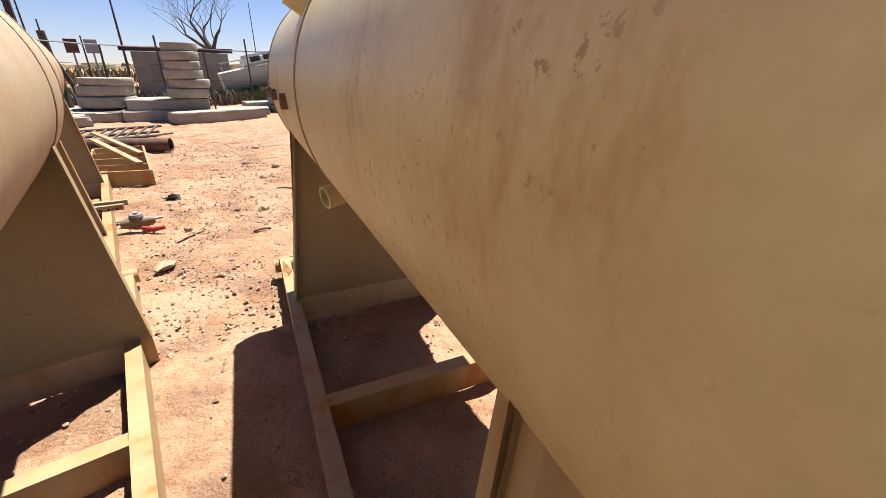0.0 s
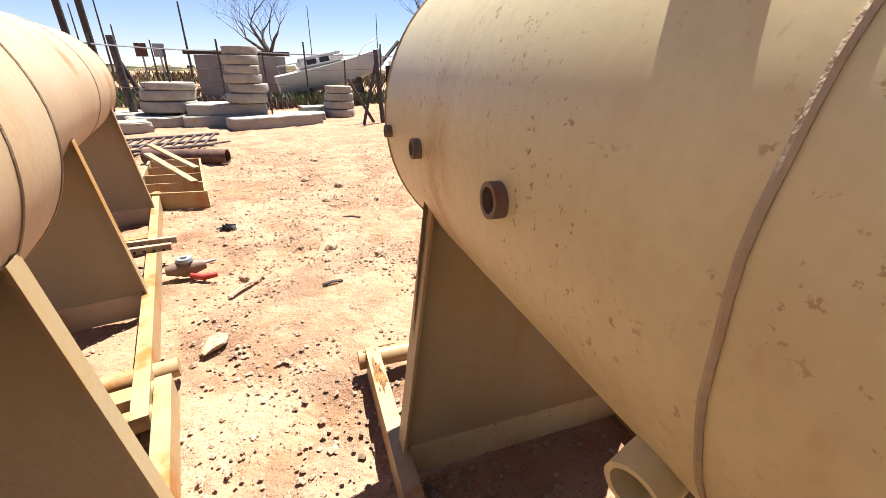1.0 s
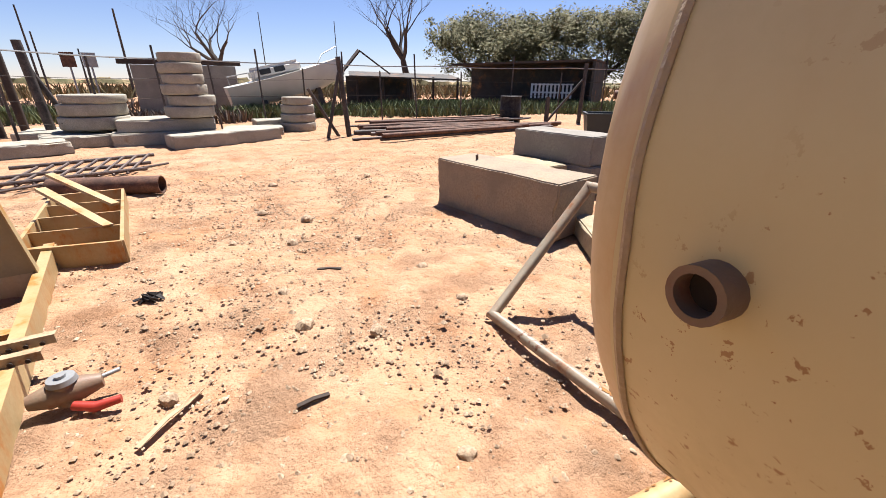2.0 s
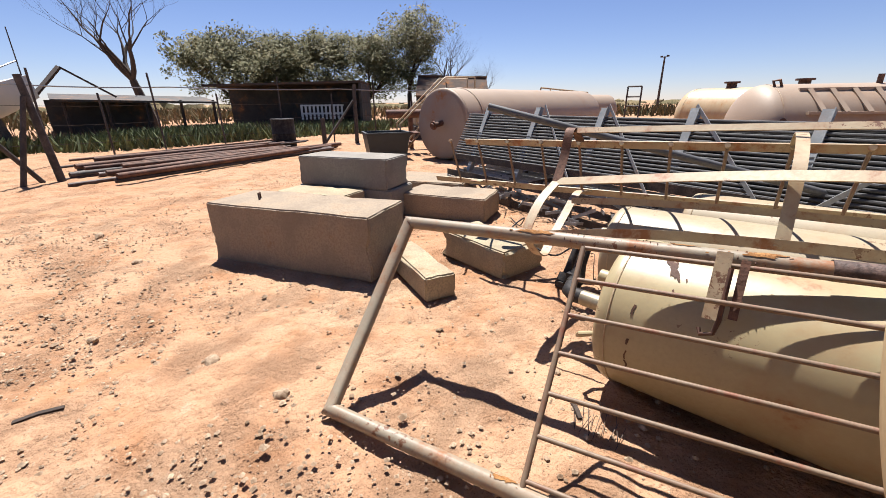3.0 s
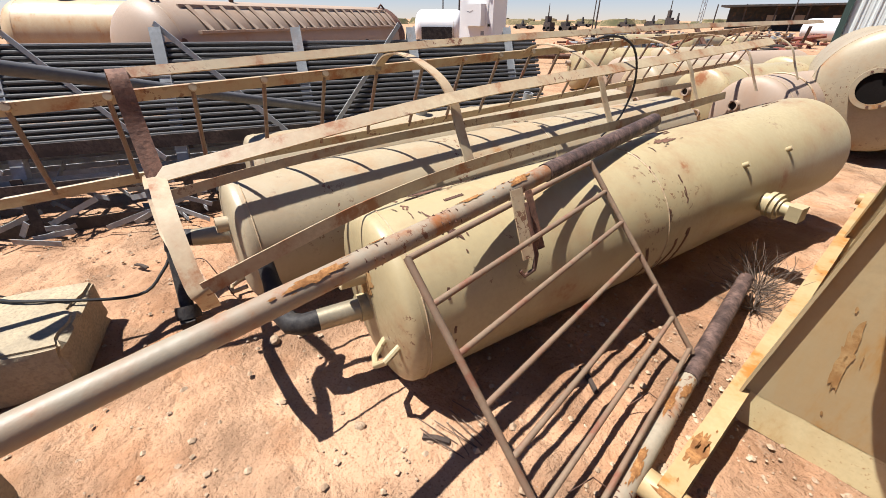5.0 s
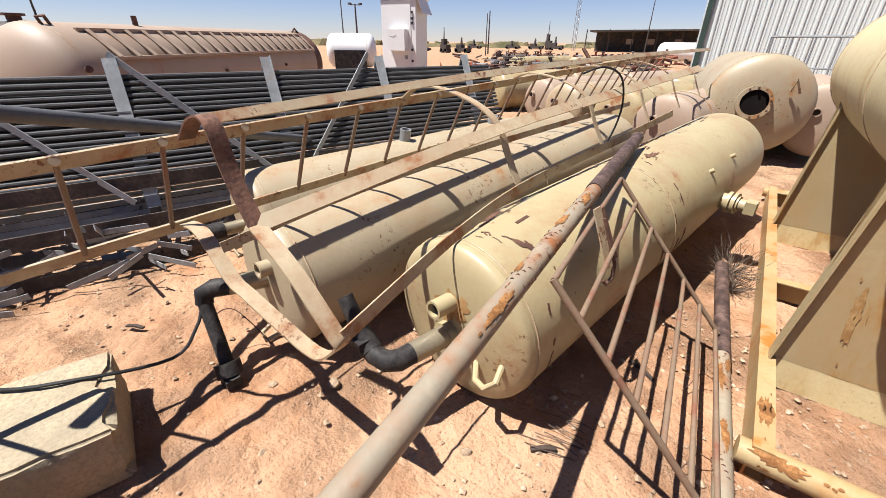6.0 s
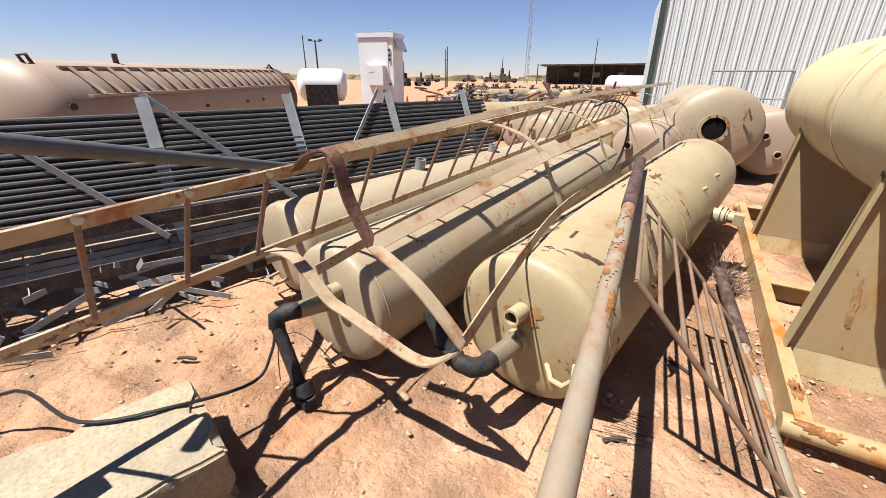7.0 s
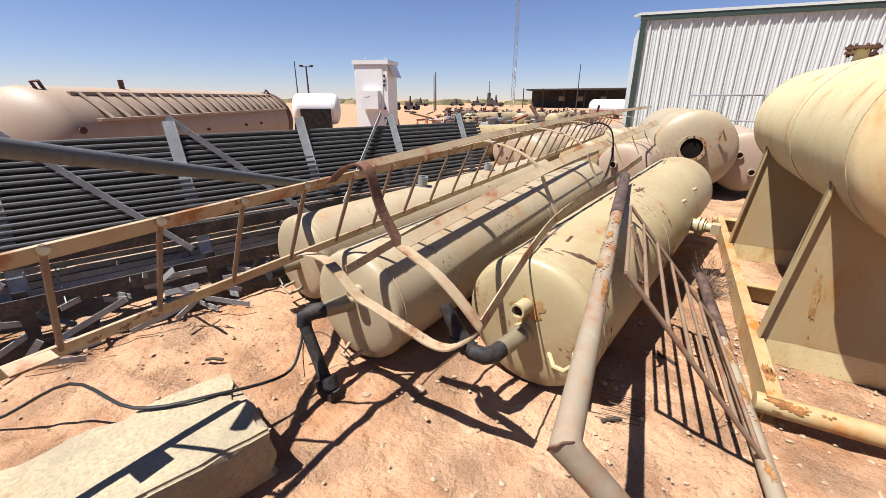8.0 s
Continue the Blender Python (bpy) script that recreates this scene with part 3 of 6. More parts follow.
part("side_valve", Shape().tube([sq(0.92), sq(1.15)], 0.045, 14).box(sq(1.2), (0.09, 0.07, 0.09)).tube([sq(1.1), sq(1.1) + Vector((0.12, 0, -0.04))], 0.03, 12), M_CREAM, v1)

rf = random.Random(31)
for i in range(95):
    x0, ang = rf.uniform(0.15, 3.3), 0.34 + rf.gauss(0, 0.02) + (rf.gauss(0, 0.16) if rf.random() < 0.3 else 0)
    ln_f = rf.uniform(0.03, 0.16)
    part("rust_flake", Shape().strap([(x0, (V1R + 0.0015) * math.sin(ang), (V1R + 0.0015) * math.cos(ang)), (x0 + ln_f, (V1R + 0.0015) * math.sin(ang + 0.02), (V1R + 0.0015) * math.cos(ang + 0.02))], rf.uniform(0.005, 0.018), 0.002, (0, math.cos(ang), -math.sin(ang))), M_RUST, v1)
for x0 in (0.13, 1.46, 1.62):
    for i in range(13):
        ang = rf.uniform(-2.0, 1.2)
        pts_f = [(x0 + rf.gauss(0, 0.006), (V1R + 0.0015) * math.sin(ang + q * 0.06), (V1R + 0.0015) * math.cos(ang + q * 0.06)) for q in range(rf.choice((2, 3)))]
        part("rust_flake", Shape().strap(pts_f, rf.uniform(0.004, 0.012), 0.002, (1, 0, 0)), M_RUST, v1)

nz = w1(2.870, 3.86, 0.548)


def on_head(u, v):
    y, z = nz.y + 0.11 * u, nz.z - 0.02 + 0.12 * v
    q = min(0.999, math.hypot(y, z) / (V1R - 0.001))
    return (-0.085 * (1 - q ** 3) ** (2 / 3) - 0.0045, y, z)


ragged("rust_stain", on_head, M_STAIN, v1, 41, "orange rust round the nozzle", 10)
ragged("bare_steel", lambda u, v: (0.22 + 0.035 * u - 0.04 * v, (V1R + 0.0035) * math.sin(-0.45 + 0.22 * v), (V1R + 0.0035) * math.cos(-0.45 + 0.22 * v)), M_RUST, v1, 42, "scaly brown patch where paint is off", 14)
ragged("bare_steel", lambda u, v: (0.30 + 0.12 * u, (V1R + 0.0035) * math.sin(0.28 + 0.10 * v), (V1R + 0.0035) * math.cos(0.28 + 0.10 * v)), M_RUST, v1, 43, "brown flaked patch beside the strap", 22)
ragged("bare_steel", lambda u, v: (1.78 + 0.10 * u, (V1R + 0.0035) * math.sin(-0.12 + 0.08 * v), (V1R + 0.0035) * math.cos(-0.12 + 0.08 * v)), M_RUST, v1, 44, "brown flaked patch on the crown", 18)
for x0, ang, ln_f in ((1.30, -1.55, 0.75), (1.52, -1.6, 0.65), (1.62, -1.5, 0.8), (1.44, -1.9, 0.4)):
    run = [(x0 + 0.02 * math.sin(q * 5 + x0 * 9) + 0.03 * q, (V1R + 0.0016) * math.sin(ang - ln_f * q), (V1R + 0.0016) * math.cos(ang - ln_f * q)) for q in np.linspace(0, 1, 9)]
    part("rust_run", Shape().strap(run, 0.02, 0.002, (1, 0, 0)), M_RUST, v1)

# second vessel: putty coloured, nozzle with black elbow and drop pipe
V2A, V2B, V2R = (3.87, 4.08, 0.385), (3.50, -0.10, 0.46), 0.36
v2 = vessel("vessel", "putty-coloured pressure vessel with elbow pipe, lying on sand", V2A, V2B, V2R, M_PUTTY, 0.085, 3.0, (0.02, 2.2))
inv2 = axis_pose(V2A, V2B).inverted()
w2 = lambda *p: inv2 @ Vector(p)
stub(v2, w2(3.790, 4.120, 0.530), w2(3.800, 4.230, 0.535), 0.042, M_PUTTY)
part("nipple", Shape().tube([w2(3.870, 4.120, 0.430), w2(3.920, 4.340, 0.450)], [0.055, 0.046], 18), M_BRASS, v2, "dull zinc pipe nipple")
part("elbow", Shape().tube([w2(*p) for p in ((3.915, 4.320, 0.448), (3.950, 4.390, 0.455), (3.980, 4.430, 0.430), (3.975, 4.440, 0.380))], [0.046, 0.047, 0.046, 0.042], 18), M_BLACK, v2, "black pipe elbow")
part("drop_pipe", Shape().tube([w2(3.975, 4.440, 0.400), w2(3.790, 4.480, 0.080)], 0.034, 16).tube([w2(3.810, 4.475, 0.115), w2(3.775, 4.485, 0.055)], 0.062, 18).box(w2(3.760, 4.495, 0.050), (0.07, 0.10, 0.05)), M_BLACK, v2, "black threaded drop pipe")
part("lifting_lug", Shape().tube([w2(*p) for p in ((3.940, 4.130, 0.110), (3.930, 4.220, 0.080), (3.850, 4.240, 0.080), (3.810, 4.160, 0.110))], 0.013, 8), M_PUTTY, v2)

# third vessel
V3A, V3B, V3R = (4.80, 3.70, 0.38), (4.20, -0.25, 0.44), 0.35
v3 = vessel("vessel", "pale putty pressure vessel lying beyond two others", V3A, V3B, V3R, M_PUTTY, 0.085, 3.0, (0.02, 2.0))
inv3 = axis_pose(V3A, V3B).inverted()
w3 = lambda *p: inv3 @ Vector(p)
part("nipple", Shape().tube([w3(4.790, 3.750, 0.360), w3(4.820, 3.950, 0.360)], 0.045, 16), M_BRASS, v3)
part("cap", Shape().tube([w3(4.820, 3.930, 0.360), w3(4.835, 4.030, 0.360)], 0.062, 18), M_BLACK, v3, "black pipe cap")
part("lifting_lug", Shape().tube([w3(*p) for p in ((4.910, 3.750, 0.160), (4.930, 3.850, 0.140), (4.830, 3.870, 0.120), (4.790, 3.770, 0.140))], 0.013, 8), M_PUTTY, v3)
for y in (2.3, 1.1):
    c = Vector((4.80 - 0.152 * (3.70 - y), y, 0.41))
    stub(v3, w3(*(c + Vector((0, 0, 0.33)))), w3(*(c + Vector((-0.02, 0, 0.44)))), 0.05, M_GALV)


# ---- pipe gate leaning on the first vessel ----
gate = thing("pipe_gate", "bent pipe gate frame with barred panel, paint worn to rust", "gate")
GC, GL, GE, GT = Vector((2.402, 4.984, 0.825)), Vector((1.613, 4.86, 0.045)), Vector((1.986, 1.77, 0.13)), Vector((2.716, 1.90, 0.965))
part("top_pipe", Shape().tube([GC.lerp(GT, 0.008), GC.lerp(GT, 0.62)], 0.036, 20), M_PIPE, gate)
part("tarred_sleeve", Shape().tube([GC.lerp(GT, 0.615), GC.lerp(GT, 1.0)], 0.041, 20), M_TAR, gate, "dark tarred pipe length")
top_d = (GT - GC).normalized()
elbow_up, elbow_out = (GC - GL).normalized(), (GE - GL).normalized()
part("end_pipe", Shape().tube([GC + top_d * 0.03, GC, GC - elbow_up * 0.03, GL + elbow_up * 0.03, GL, GL + elbow_out * 0.03, GL.lerp(GE, 0.66)], [0.0365, 0.043, 0.036, 0.036, 0.047, 0.036, 0.036], 20), M_PIPE, gate)
for c, d1, d2 in ((GL, elbow_up, elbow_out), (GC, -elbow_up, top_d)):
    bis, flat_n = (d1 + d2).normalized(), d1.cross(d2).normalized()
    part("corner_weld", Shape().tube([c + bis * 0.046 * math.cos(q) + flat_n * 0.0385 * math.sin(q) + (d1 - d2) * 0.001 * math.sin(q * 7) for q in np.linspace(0, 2 * math.pi, 36, endpoint=False)], 0.0035, 6, True), M_RUST, gate, "rusty weld bead")
part("tarred_pipe", Shape().tube([GL.lerp(GE, 0.655), GE], 0.041, 20), M_TAR, gate, "dark tarred pipe length")
for k in (0.30, 0.40, 0.52):
    p = GC.lerp(GT, k)
    d = (GT - GC).normalized()
    part("wire_wrap", Shape().tube([p + d * (0.006 * i) + Vector((0.039 * math.cos(i * 1.3), 0, 0.039 * math.sin(i * 1.3))) for i in range(20)], 0.0022, 5), M_RUST, gate)
def on_bar(a, b, r, k, ln, turn_):
    """Surface of a straight pipe round its length k, facing turn_ radians from the side towards the sky."""
    d = (b - a).normalized()
    c = Vector((0, 0, 1)).cross(d).normalized()
    n_ = d.cross(c)
    return lambda u, v: a.lerp(b, k) + d * ln * u + (c * math.sin(turn_ + 0.55 * v) + n_ * math.cos(turn_ + 0.55 * v)) * (r + 0.0030)


for k, ln, tn, sd in ((0.255, 0.10, -0.5, 51), (0.33, 0.05, 0.6, 52), (0.46, 0.09, 0.3, 53), (0.55, 0.10, -0.3, 54)):
    ragged("rust_patch", on_bar(GC, GT, 0.036, k, ln, tn), M_RUSTORANGE, gate, sd, "orange rust where the paint is off", 8)
for k, ln, tn, sd in ((0.30, 0.06, 0.2, 55), (0.47, 0.12, 0.0, 56), (0.59, 0.12, 0.4, 57), (0.62, 0.08, -0.5, 58)):
    ragged("rust_patch", on_bar(GL, GE, 0.036, k, ln, tn), M_RUSTORANGE, gate, sd, "orange rust where the paint is off", 8)
part("panel_rail", Shape().tube([(2.42, 3.937, 0.878), (1.745, 3.86, 0.10)], 0.0125, 10), M_BAR, gate)
part("panel_rail", Shape().tube([(2.55, 2.816, 0.922), (1.905, 2.715, 0.15)], 0.0125, 10), M_BAR, gate)
for k in (0.005, 0.155, 0.315, 0.48, 0.645, 0.81, 0.975):
    a, b = Vector((2.42, 3.937, 0.878)).lerp(Vector((1.745, 3.86, 0.10)), k), Vector((2.55, 2.816, 0.922)).lerp(Vector((1.905, 2.715, 0.15)), k)
    part("panel_bar", Shape().tube([a, b], 0.0105, 10), M_BAR, gate)
la = Vector((2.475, 3.38, 0.90))
part("latch_plate", Shape().strap([la + Vector((0.0, 0.03, 0.05)), la + Vector((-0.10, 0.03, -0.20))], 0.055, 0.006, (0.2, 1, 0)), M_STRAP, gate)
part("latch_plate", Shape().strap([la + Vector((0.0, -0.04, 0.03)), la + Vector((-0.10, -0.04, -0.18))], 0.03, 0.006, (0.2, 1, 0)), M_RUST, gate)
part("latch_rod", Shape().tube([la + Vector(p) for p in ((-0.03, 0, 0.0), (-0.11, 0, -0.19), (-0.115, 0.01, -0.25), (-0.105, 0.05, -0.27), (-0.09, 0.06, -0.25))], 0.009, 8), M_RUST, gate)
for k in (0.40, 0.56):
    p = GL.lerp(GE, k)
    d = (GE - GL).normalized()
    s = Vector((d.y, -d.x, 0))
    part("wire_wrap", Shape().tube([p + d * (0.005 * i) + (s * math.cos(i * 1.3) + Vector((0, 0, 1)) * math.sin(i * 1.3)) * 0.039 for i in range(24)] + [p + Vector((0.10, -0.05, 0.04)), p + Vector((0.14, 0.02, -0.03))], 0.0025, 5), M_RUST, gate)


# ---- caged ladder lying over the vessels ----
lad = thing("caged_ladder", "long flat-bar ladder with bent safety cage, beige paint and rust", "ladder")
LY0, LY1 = 5.75, -2.2
low_rail = lambda y: Vector((3.97 + 0.05 * (y - 4.474), y, 0.805 - 0.035 * (y - 4.474)))
up_rail = lambda y: Vector((3.80 + 0.05 * (y - 4.6), y, 1.195 - 0.035 * (y - 4.6)))
side = Vector((0.17, 0, -0.38)).normalized()
ys = list(np.linspace(LY0 + 0.3, LY1, 12))
part("rail", Shape().strap([low_rail(y) for y in ys], 0.056, 0.010, side), M_STRAP, lad)
part("rail", Shape().strap([up_rail(y) for y in np.linspace(LY0 - 0.2, LY1, 12)], 0.056, 0.010, side), M_STRAP, lad)
for i in range(27):
    y = 5.725 - 0.3125 * i
    if y < LY1:
        break
    part("rung", Shape().tube([low_rail(y), up_rail(y)], 0.0105, 8), M_BAR, lad)
    part("rung_end", Shape().tube([up_rail(y) + Vector((0.0, 0, 0.004)), up_rail(y) + Vector((-0.02, 0, 0.012))], 0.017, 10), M_STRAP, lad)
RING = [(3.672, 1.23), (3.556, 1.312), (3.445, 1.316), (3.383, 1.149), (3.283, 0.992), (3.067, 0.894), (2.897, 0.741), (2.889, 0.688), (3.018, 0.558), (3.124, 0.531), (3.248, 0.576), (3.441, 0.653), (3.543, 0.693), (3.751, 0.832), (3.97, 0.81)]
def smooth_line(pts, n=5):
    """Points on a smooth curve through pts."""
    out = []
    for i in range(len(pts) - 1):
        a, b, c, d = (Vector(pts[max(0, min(len(pts) - 1, i + k))]) for k in (-1, 0, 1, 2))
        out += [0.5 * ((2 * b) + (c - a) * t_ + (2 * a - 5 * b + 4 * c - d) * t_ ** 2 + (3 * b - a - 3 * c + d) * t_ ** 3) for t_ in (k / n for k in range(n))]
    return out + [Vector(pts[-1])]


part("hoop", Shape().strap(smooth_line([(x, 4.43, z) for x, z in RING[:5]]), 0.06, 0.008, (0, 1, 0)), M_RUST, lad, "rust-brown bent hoop")
part("hoop", Shape().strap(smooth_line([(x, 4.43 + 0.02 * math.sin(i), z) for i, (x, z) in enumerate(RING[4:])]), 0.06, 0.008, (0, 1, 0)), M_STRAP, lad)
HOOP2 = [(3.77, 1.22), (3.65, 1.305), (3.48, 1.32), (3.25, 1.265), (3.11, 1.175), (3.03, 1.02), (2.945, 0.865)]
for y0 in (3.22, 2.04, 0.85, -0.35, -1.55):
    part("hoop", Shape().strap([(x - 0.02 * (4.43 - y0), y0, z + 0.012 * (4.43 - y0)) for x, z in [(p.x, p.z) for p in smooth_line([(x, 0, z) for x, z in HOOP2])]], 0.055, 0.007, (0, 1, 0)), M_STRAP, lad)
for w, acr, pts in ((0.04, (0.6, 0, 0.8), ((3.50, 4.43, 1.315), (3.35, 2.7, 1.40), (3.17, 0.5, 1.46), (2.95, LY1, 1.50))),
                    (0.060, (0.75, 0, 0.66), ((3.285, 4.43, 0.995), (3.04, 3.26, 1.18), (2.90, 2.30, 1.25), (2.635, 0.5, 1.37))),
                    (0.050, (0.2, 0, 1), ((2.88, 4.43, 0.72), (2.905, 3.85, 0.83), (2.925, 3.26, 0.885), (2.865, 2.60, 0.93), (2.80, 2.04, 0.96), (2.70, 0.90, 1.02))),
                    (0.045, (0.2, 0, 1), ((3.62, 4.43, 0.80), (3.55, 3.2, 0.90), (3.30, 0.0, 0.96)))):
    part("cage_strap", Shape().strap(smooth_line(pts), w, 0.007, acr), M_STRAP, lad)
part("corner_plate", Shape().box(low_rail(5.5) + Vector((-0.05, 0, 0.02)), (0.09, 0.12, 0.008)), M_STRAP, lad)


# ---- bundle of finned tubes with angle frames ----
BD = Vector((-0.294, -0.981, 0))
BN = Vector((-0.957, 0.291, 0))
BP = lambda k, out, z: Vector((5.876, 3.988, 0)) + BD * k + BN * out + Vector((0, 0, z))
bun = thing("tube_bundle", "grey steel cooler bundle of finned tubes with angle frames", "cooler")
rndb = random.Random(5)
for row, (dx, dz, n_t) in enumerate(((0.0, 0.0, 17), (-0.06, -0.022, 16))):
    for i in range(n_t):
        f = i / 16
        sag = rndb.uniform(-0.006, 0.006)
        z, out = 1.30 - 0.64 * f + dz, 0.02 + 0.34 * f + dx
        part("tube", Shape().tube([BP(-3.6, out, z + sag), BP(0, out, z - sag), BP(3.5, out, z + sag)], 0.0155, 8), M_TUBE, bun)
back = Shape()
for i in range(130):
    z = rndb.uniform(0.55, 1.24)
    back.tube([BP(-3.5, -0.15 - rndb.random() * 0.3, z), BP(3.4, -0.15 - rndb.random() * 0.3, z + rndb.uniform(-0.05, 0.05))], 0.013, 6)
tagged(part("inner_tube", back, M_TUBE, bun, "inner rows of dark finned tubes"), kind="stuff")
for i in range(9):
    k, z = -3.4 + 0.82 * i, 0.30 + 0.05 * (i % 3)
    part("deck_bar", Shape().strap([BP(k, 0.52, z), BP(k + 0.1, -0.40, z + 0.04)], 0.07, 0.010, (0, 0, 1)), M_DARK, bun)
for out in (-0.3, -0.12, 0.06, 0.24, 0.40):
    part("deck_rail", Shape().strap([BP(-3.5, out, 0.40), BP(3.4, out, 0.38)], 0.045, 0.010, (0, 0, 1)), M_FRAME, bun)
for k in (1.05 * q for q in range(-3, 4)):
    a, b = BP(k, 0.0, 1.42), BP(k, 0.44, 0.42)
    part("frame_angle", Shape().strap([a, b], 0.085, 0.008, BD.normalized()).strap([a + BD.normalized() * 0.04 - BN * 0.03, b + BD.normalized() * 0.04 - BN * 0.03], 0.075, 0.008, BN), M_FRAME, bun)
    part("frame_back", Shape().strap([BP(k, 0.0, 1.42), BP(k, -0.45, 0.10)], 0.07, 0.008, BD.normalized()), M_FRAME, bun)
    part("leg", Shape().strap([BP(k, 0.50, 0.45), BP(k, 0.52, 0.02)], 0.07, 0.010, BD.normalized()), M_DARK, bun)
for k, k2 in ((-1.0, -0.1), (0.0, 0.95), (2.0, 1.1), (-2, -1.1)):
    part("brace", Shape().strap([BP(k, -0.02, 1.45), BP(k2, 0.50, 0.50)], 0.045, 0.006, (0, 0, 1)), M_FRAME, bun)
for z, out in ((0.62, 0.40), (0.36, 0.52), (0.05, 0.50), (0.18, -0.4)):
    part("sill_beam", Shape().strap([BP(-3.6, out, z), BP(3.5, out, z)], 0.10, 0.012, (0, 0, 1)), M_DARK, bun)
deb = Shape()
for i in range(170):
    k, o = rndb.uniform(-3.3, 3.3), rndb.uniform(0.1, 0.75)
    z = rndb.uniform(0.03, 0.35)
    d = Vector((rndb.uniform(-1, 1), rndb.uniform(-1, 1), rndb.uniform(-0.3, 0.3))).normalized() * rndb.uniform(0.1, 0.5)
    p = BP(k, o, z)
    q = p + d
    q.z = max(0.03, q.z)
    deb.strap([p, q], 0.04, 0.006, (0, 0, 1))
tagged(part("scrap_strip", deb, M_FRAME, bun, "loose scrap strips under the bundle"), kind="stuff")
lp = thing("loose_pipe", "grey steel pipe leaning on the tube bundle frames", "pipe")
part("pipe_length", Shape().tube([(4.05, 5.44, 1.465), (5.57, 2.14, 0.56)], 0.033, 16), M_GREYPIPE, lp)


# ---- concrete blocks ----
def block(label, centre, size, yaw, seed, mat=M_CONC, tilt=(0, 0), chip=0.022, z=0.0):
    me = rough_block(size, seed, chip)
    me.materials.append(mat)
    ob = new("concrete_block", me)
    ob.matrix_basis = pose(centre[0], centre[1], z, tilt[0], tilt[1], yaw)
    return tagged(ob, label, "concrete block", "concrete blocks on the sand")


big = block("large weathered concrete block with lifting eye", (2.95, 6.86), (0.70, 1.83, 0.60), 17, 11, chip=0.032)
tagged(new("lifting_eye", Shape().tube([(2.72, 7.28, 0.59), (2.73, 7.31, 0.66), (2.77, 7.35, 0.66), (2.79, 7.38, 0.59)], 0.009, 8).mesh("lifting_eye")), "bent dark iron lifting eye in concrete", "lifting eye").data.materials.append(M_RUST)
block("grey concrete beam under another", (4.54, 7.92), (0.64, 1.50, 0.42), 15, 12, M_CONCG)
block("grey concrete beam stacked on another", (4.52, 7.92), (0.62, 1.42, 0.40), 15, 13, M_CONCG, z=0.425)
block("pale broken concrete beam between larger blocks", (3.86, 7.85), (0.50, 1.05, 0.44), 14, 21, M_CONCY)
block("long pale concrete beam beside stacked beams", (5.25, 6.75), (0.72, 1.25, 0.32), 14, 14)
block("narrow pale concrete beam lying on sand", (3.20, 5.62), (0.27, 0.95, 0.21), -27, 15, M_CONCY)
block("broad broken concrete slab with rope and shadow", (3.97, 5.33), (0.54, 0.90, 0.27), -15, 16, M_CONCY, chip=0.045)
block("pale flat concrete slab beside stacked beams", (6.1, 7.75), (0.95, 1.35, 0.30), 18, 18)

cab = Shape().tube(smooth_line([(5.4, 5.85, 0.03), (5.05, 5.55, 0.06), (4.65, 5.30, 0.29), (4.2, 5.22, 0.29), (3.98, 4.98, 0.285), (3.90, 4.66, 0.22), (3.93, 4.52, 0.30), (3.97, 4.46, 0.37)]), 0.008, 8)
solo("cable", cab, M_CABLE, "thin black rubber cable across concrete slab", "cable")
cab2 = Shape().tube(smooth_line([(3.05, 2.25, 1.38), (2.95, 2.15, 1.42), (2.86, 2.06, 1.36), (2.83, 2.02, 1.18), (2.86, 2.05, 0.98), (2.92, 2.12, 0.86)]), 0.0065, 8)
solo("hose", cab2, M_CABLE, "black rubber hose looped over ladder rails", "hose")
solo("wire", Shape().tube(smooth_line([(4.02, 4.45, 0.02), (4.05, 4.40, 0.22), (4.00, 4.32, 0.27), (3.88, 4.28, 0.20), (3.80, 4.24, 0.08)]), 0.003, 6), M_RUST, "thin rusty wire curl on sand", "wire")

# ---- stones, pebbles, sticks ----
protos = [stone_mesh(i, 0.55 + 0.1 * (i % 3)) for i in range(7)]
for me in protos:
    me.materials.append(M_ROCK)
for x, y, s in ((0.44, 5.26, 0.13), (0.68, 7.52, 0.16), (0.37, 9.38, 0.16), (1.47, 5.83, 0.11), (1.55, 5.21, 0.09), (0.85, 5.03, 0.10), (0.34, 5.79, 0.10), (-0.58, 6.07, 0.13), (-0.26, 4.83, 0.10),
                (0.98, 3.96, 0.09), (1.81, 8.16, 0.10), (1.87, 9.61, 0.12), (2.39, 3.88, 0.05), (2.63, 4.07, 0.05), (0.21, 7.98, 0.12), (-0.07, 7.01, 0.10), (1.10, 6.74, 0.08), (0.47, 6.82, 0.13), (3.61, 4.37, 0.06), (3.37, 4.17, 0.07), (0.03, 4.03, 0.05)):
    ob = new("rock", protos[int(abs(x * 37 + y * 11)) % 7])
    ob.matrix_basis = pose(x, y, s * 0.10, 0, 0, x * 900) @ Matrix.Diagonal((s, s * 0.8, s, 1))
    tagged(ob, "small brown-grey rock lying on sand", "rock", "rocks on the sand")
rp = np.random.RandomState(8)
peb = Shape()
octa = ([(0.5, 0, 0.1), (-0.45, 0.05, 0.1), (0, 0.5, 0.05), (0.05, -0.5, 0.1), (0.05, 0, 0.38), (0, 0, -0.2), (0.3, 0.33, 0.2), (-0.33, -0.3, 0.22)],
        [(0, 6, 4), (6, 2, 4), (2, 1, 4), (1, 7, 4), (7, 3, 4), (3, 0, 4), (0, 2, 6), (1, 3, 7), (0, 5, 2), (2, 5, 1), (1, 5, 3), (3, 5, 0)])
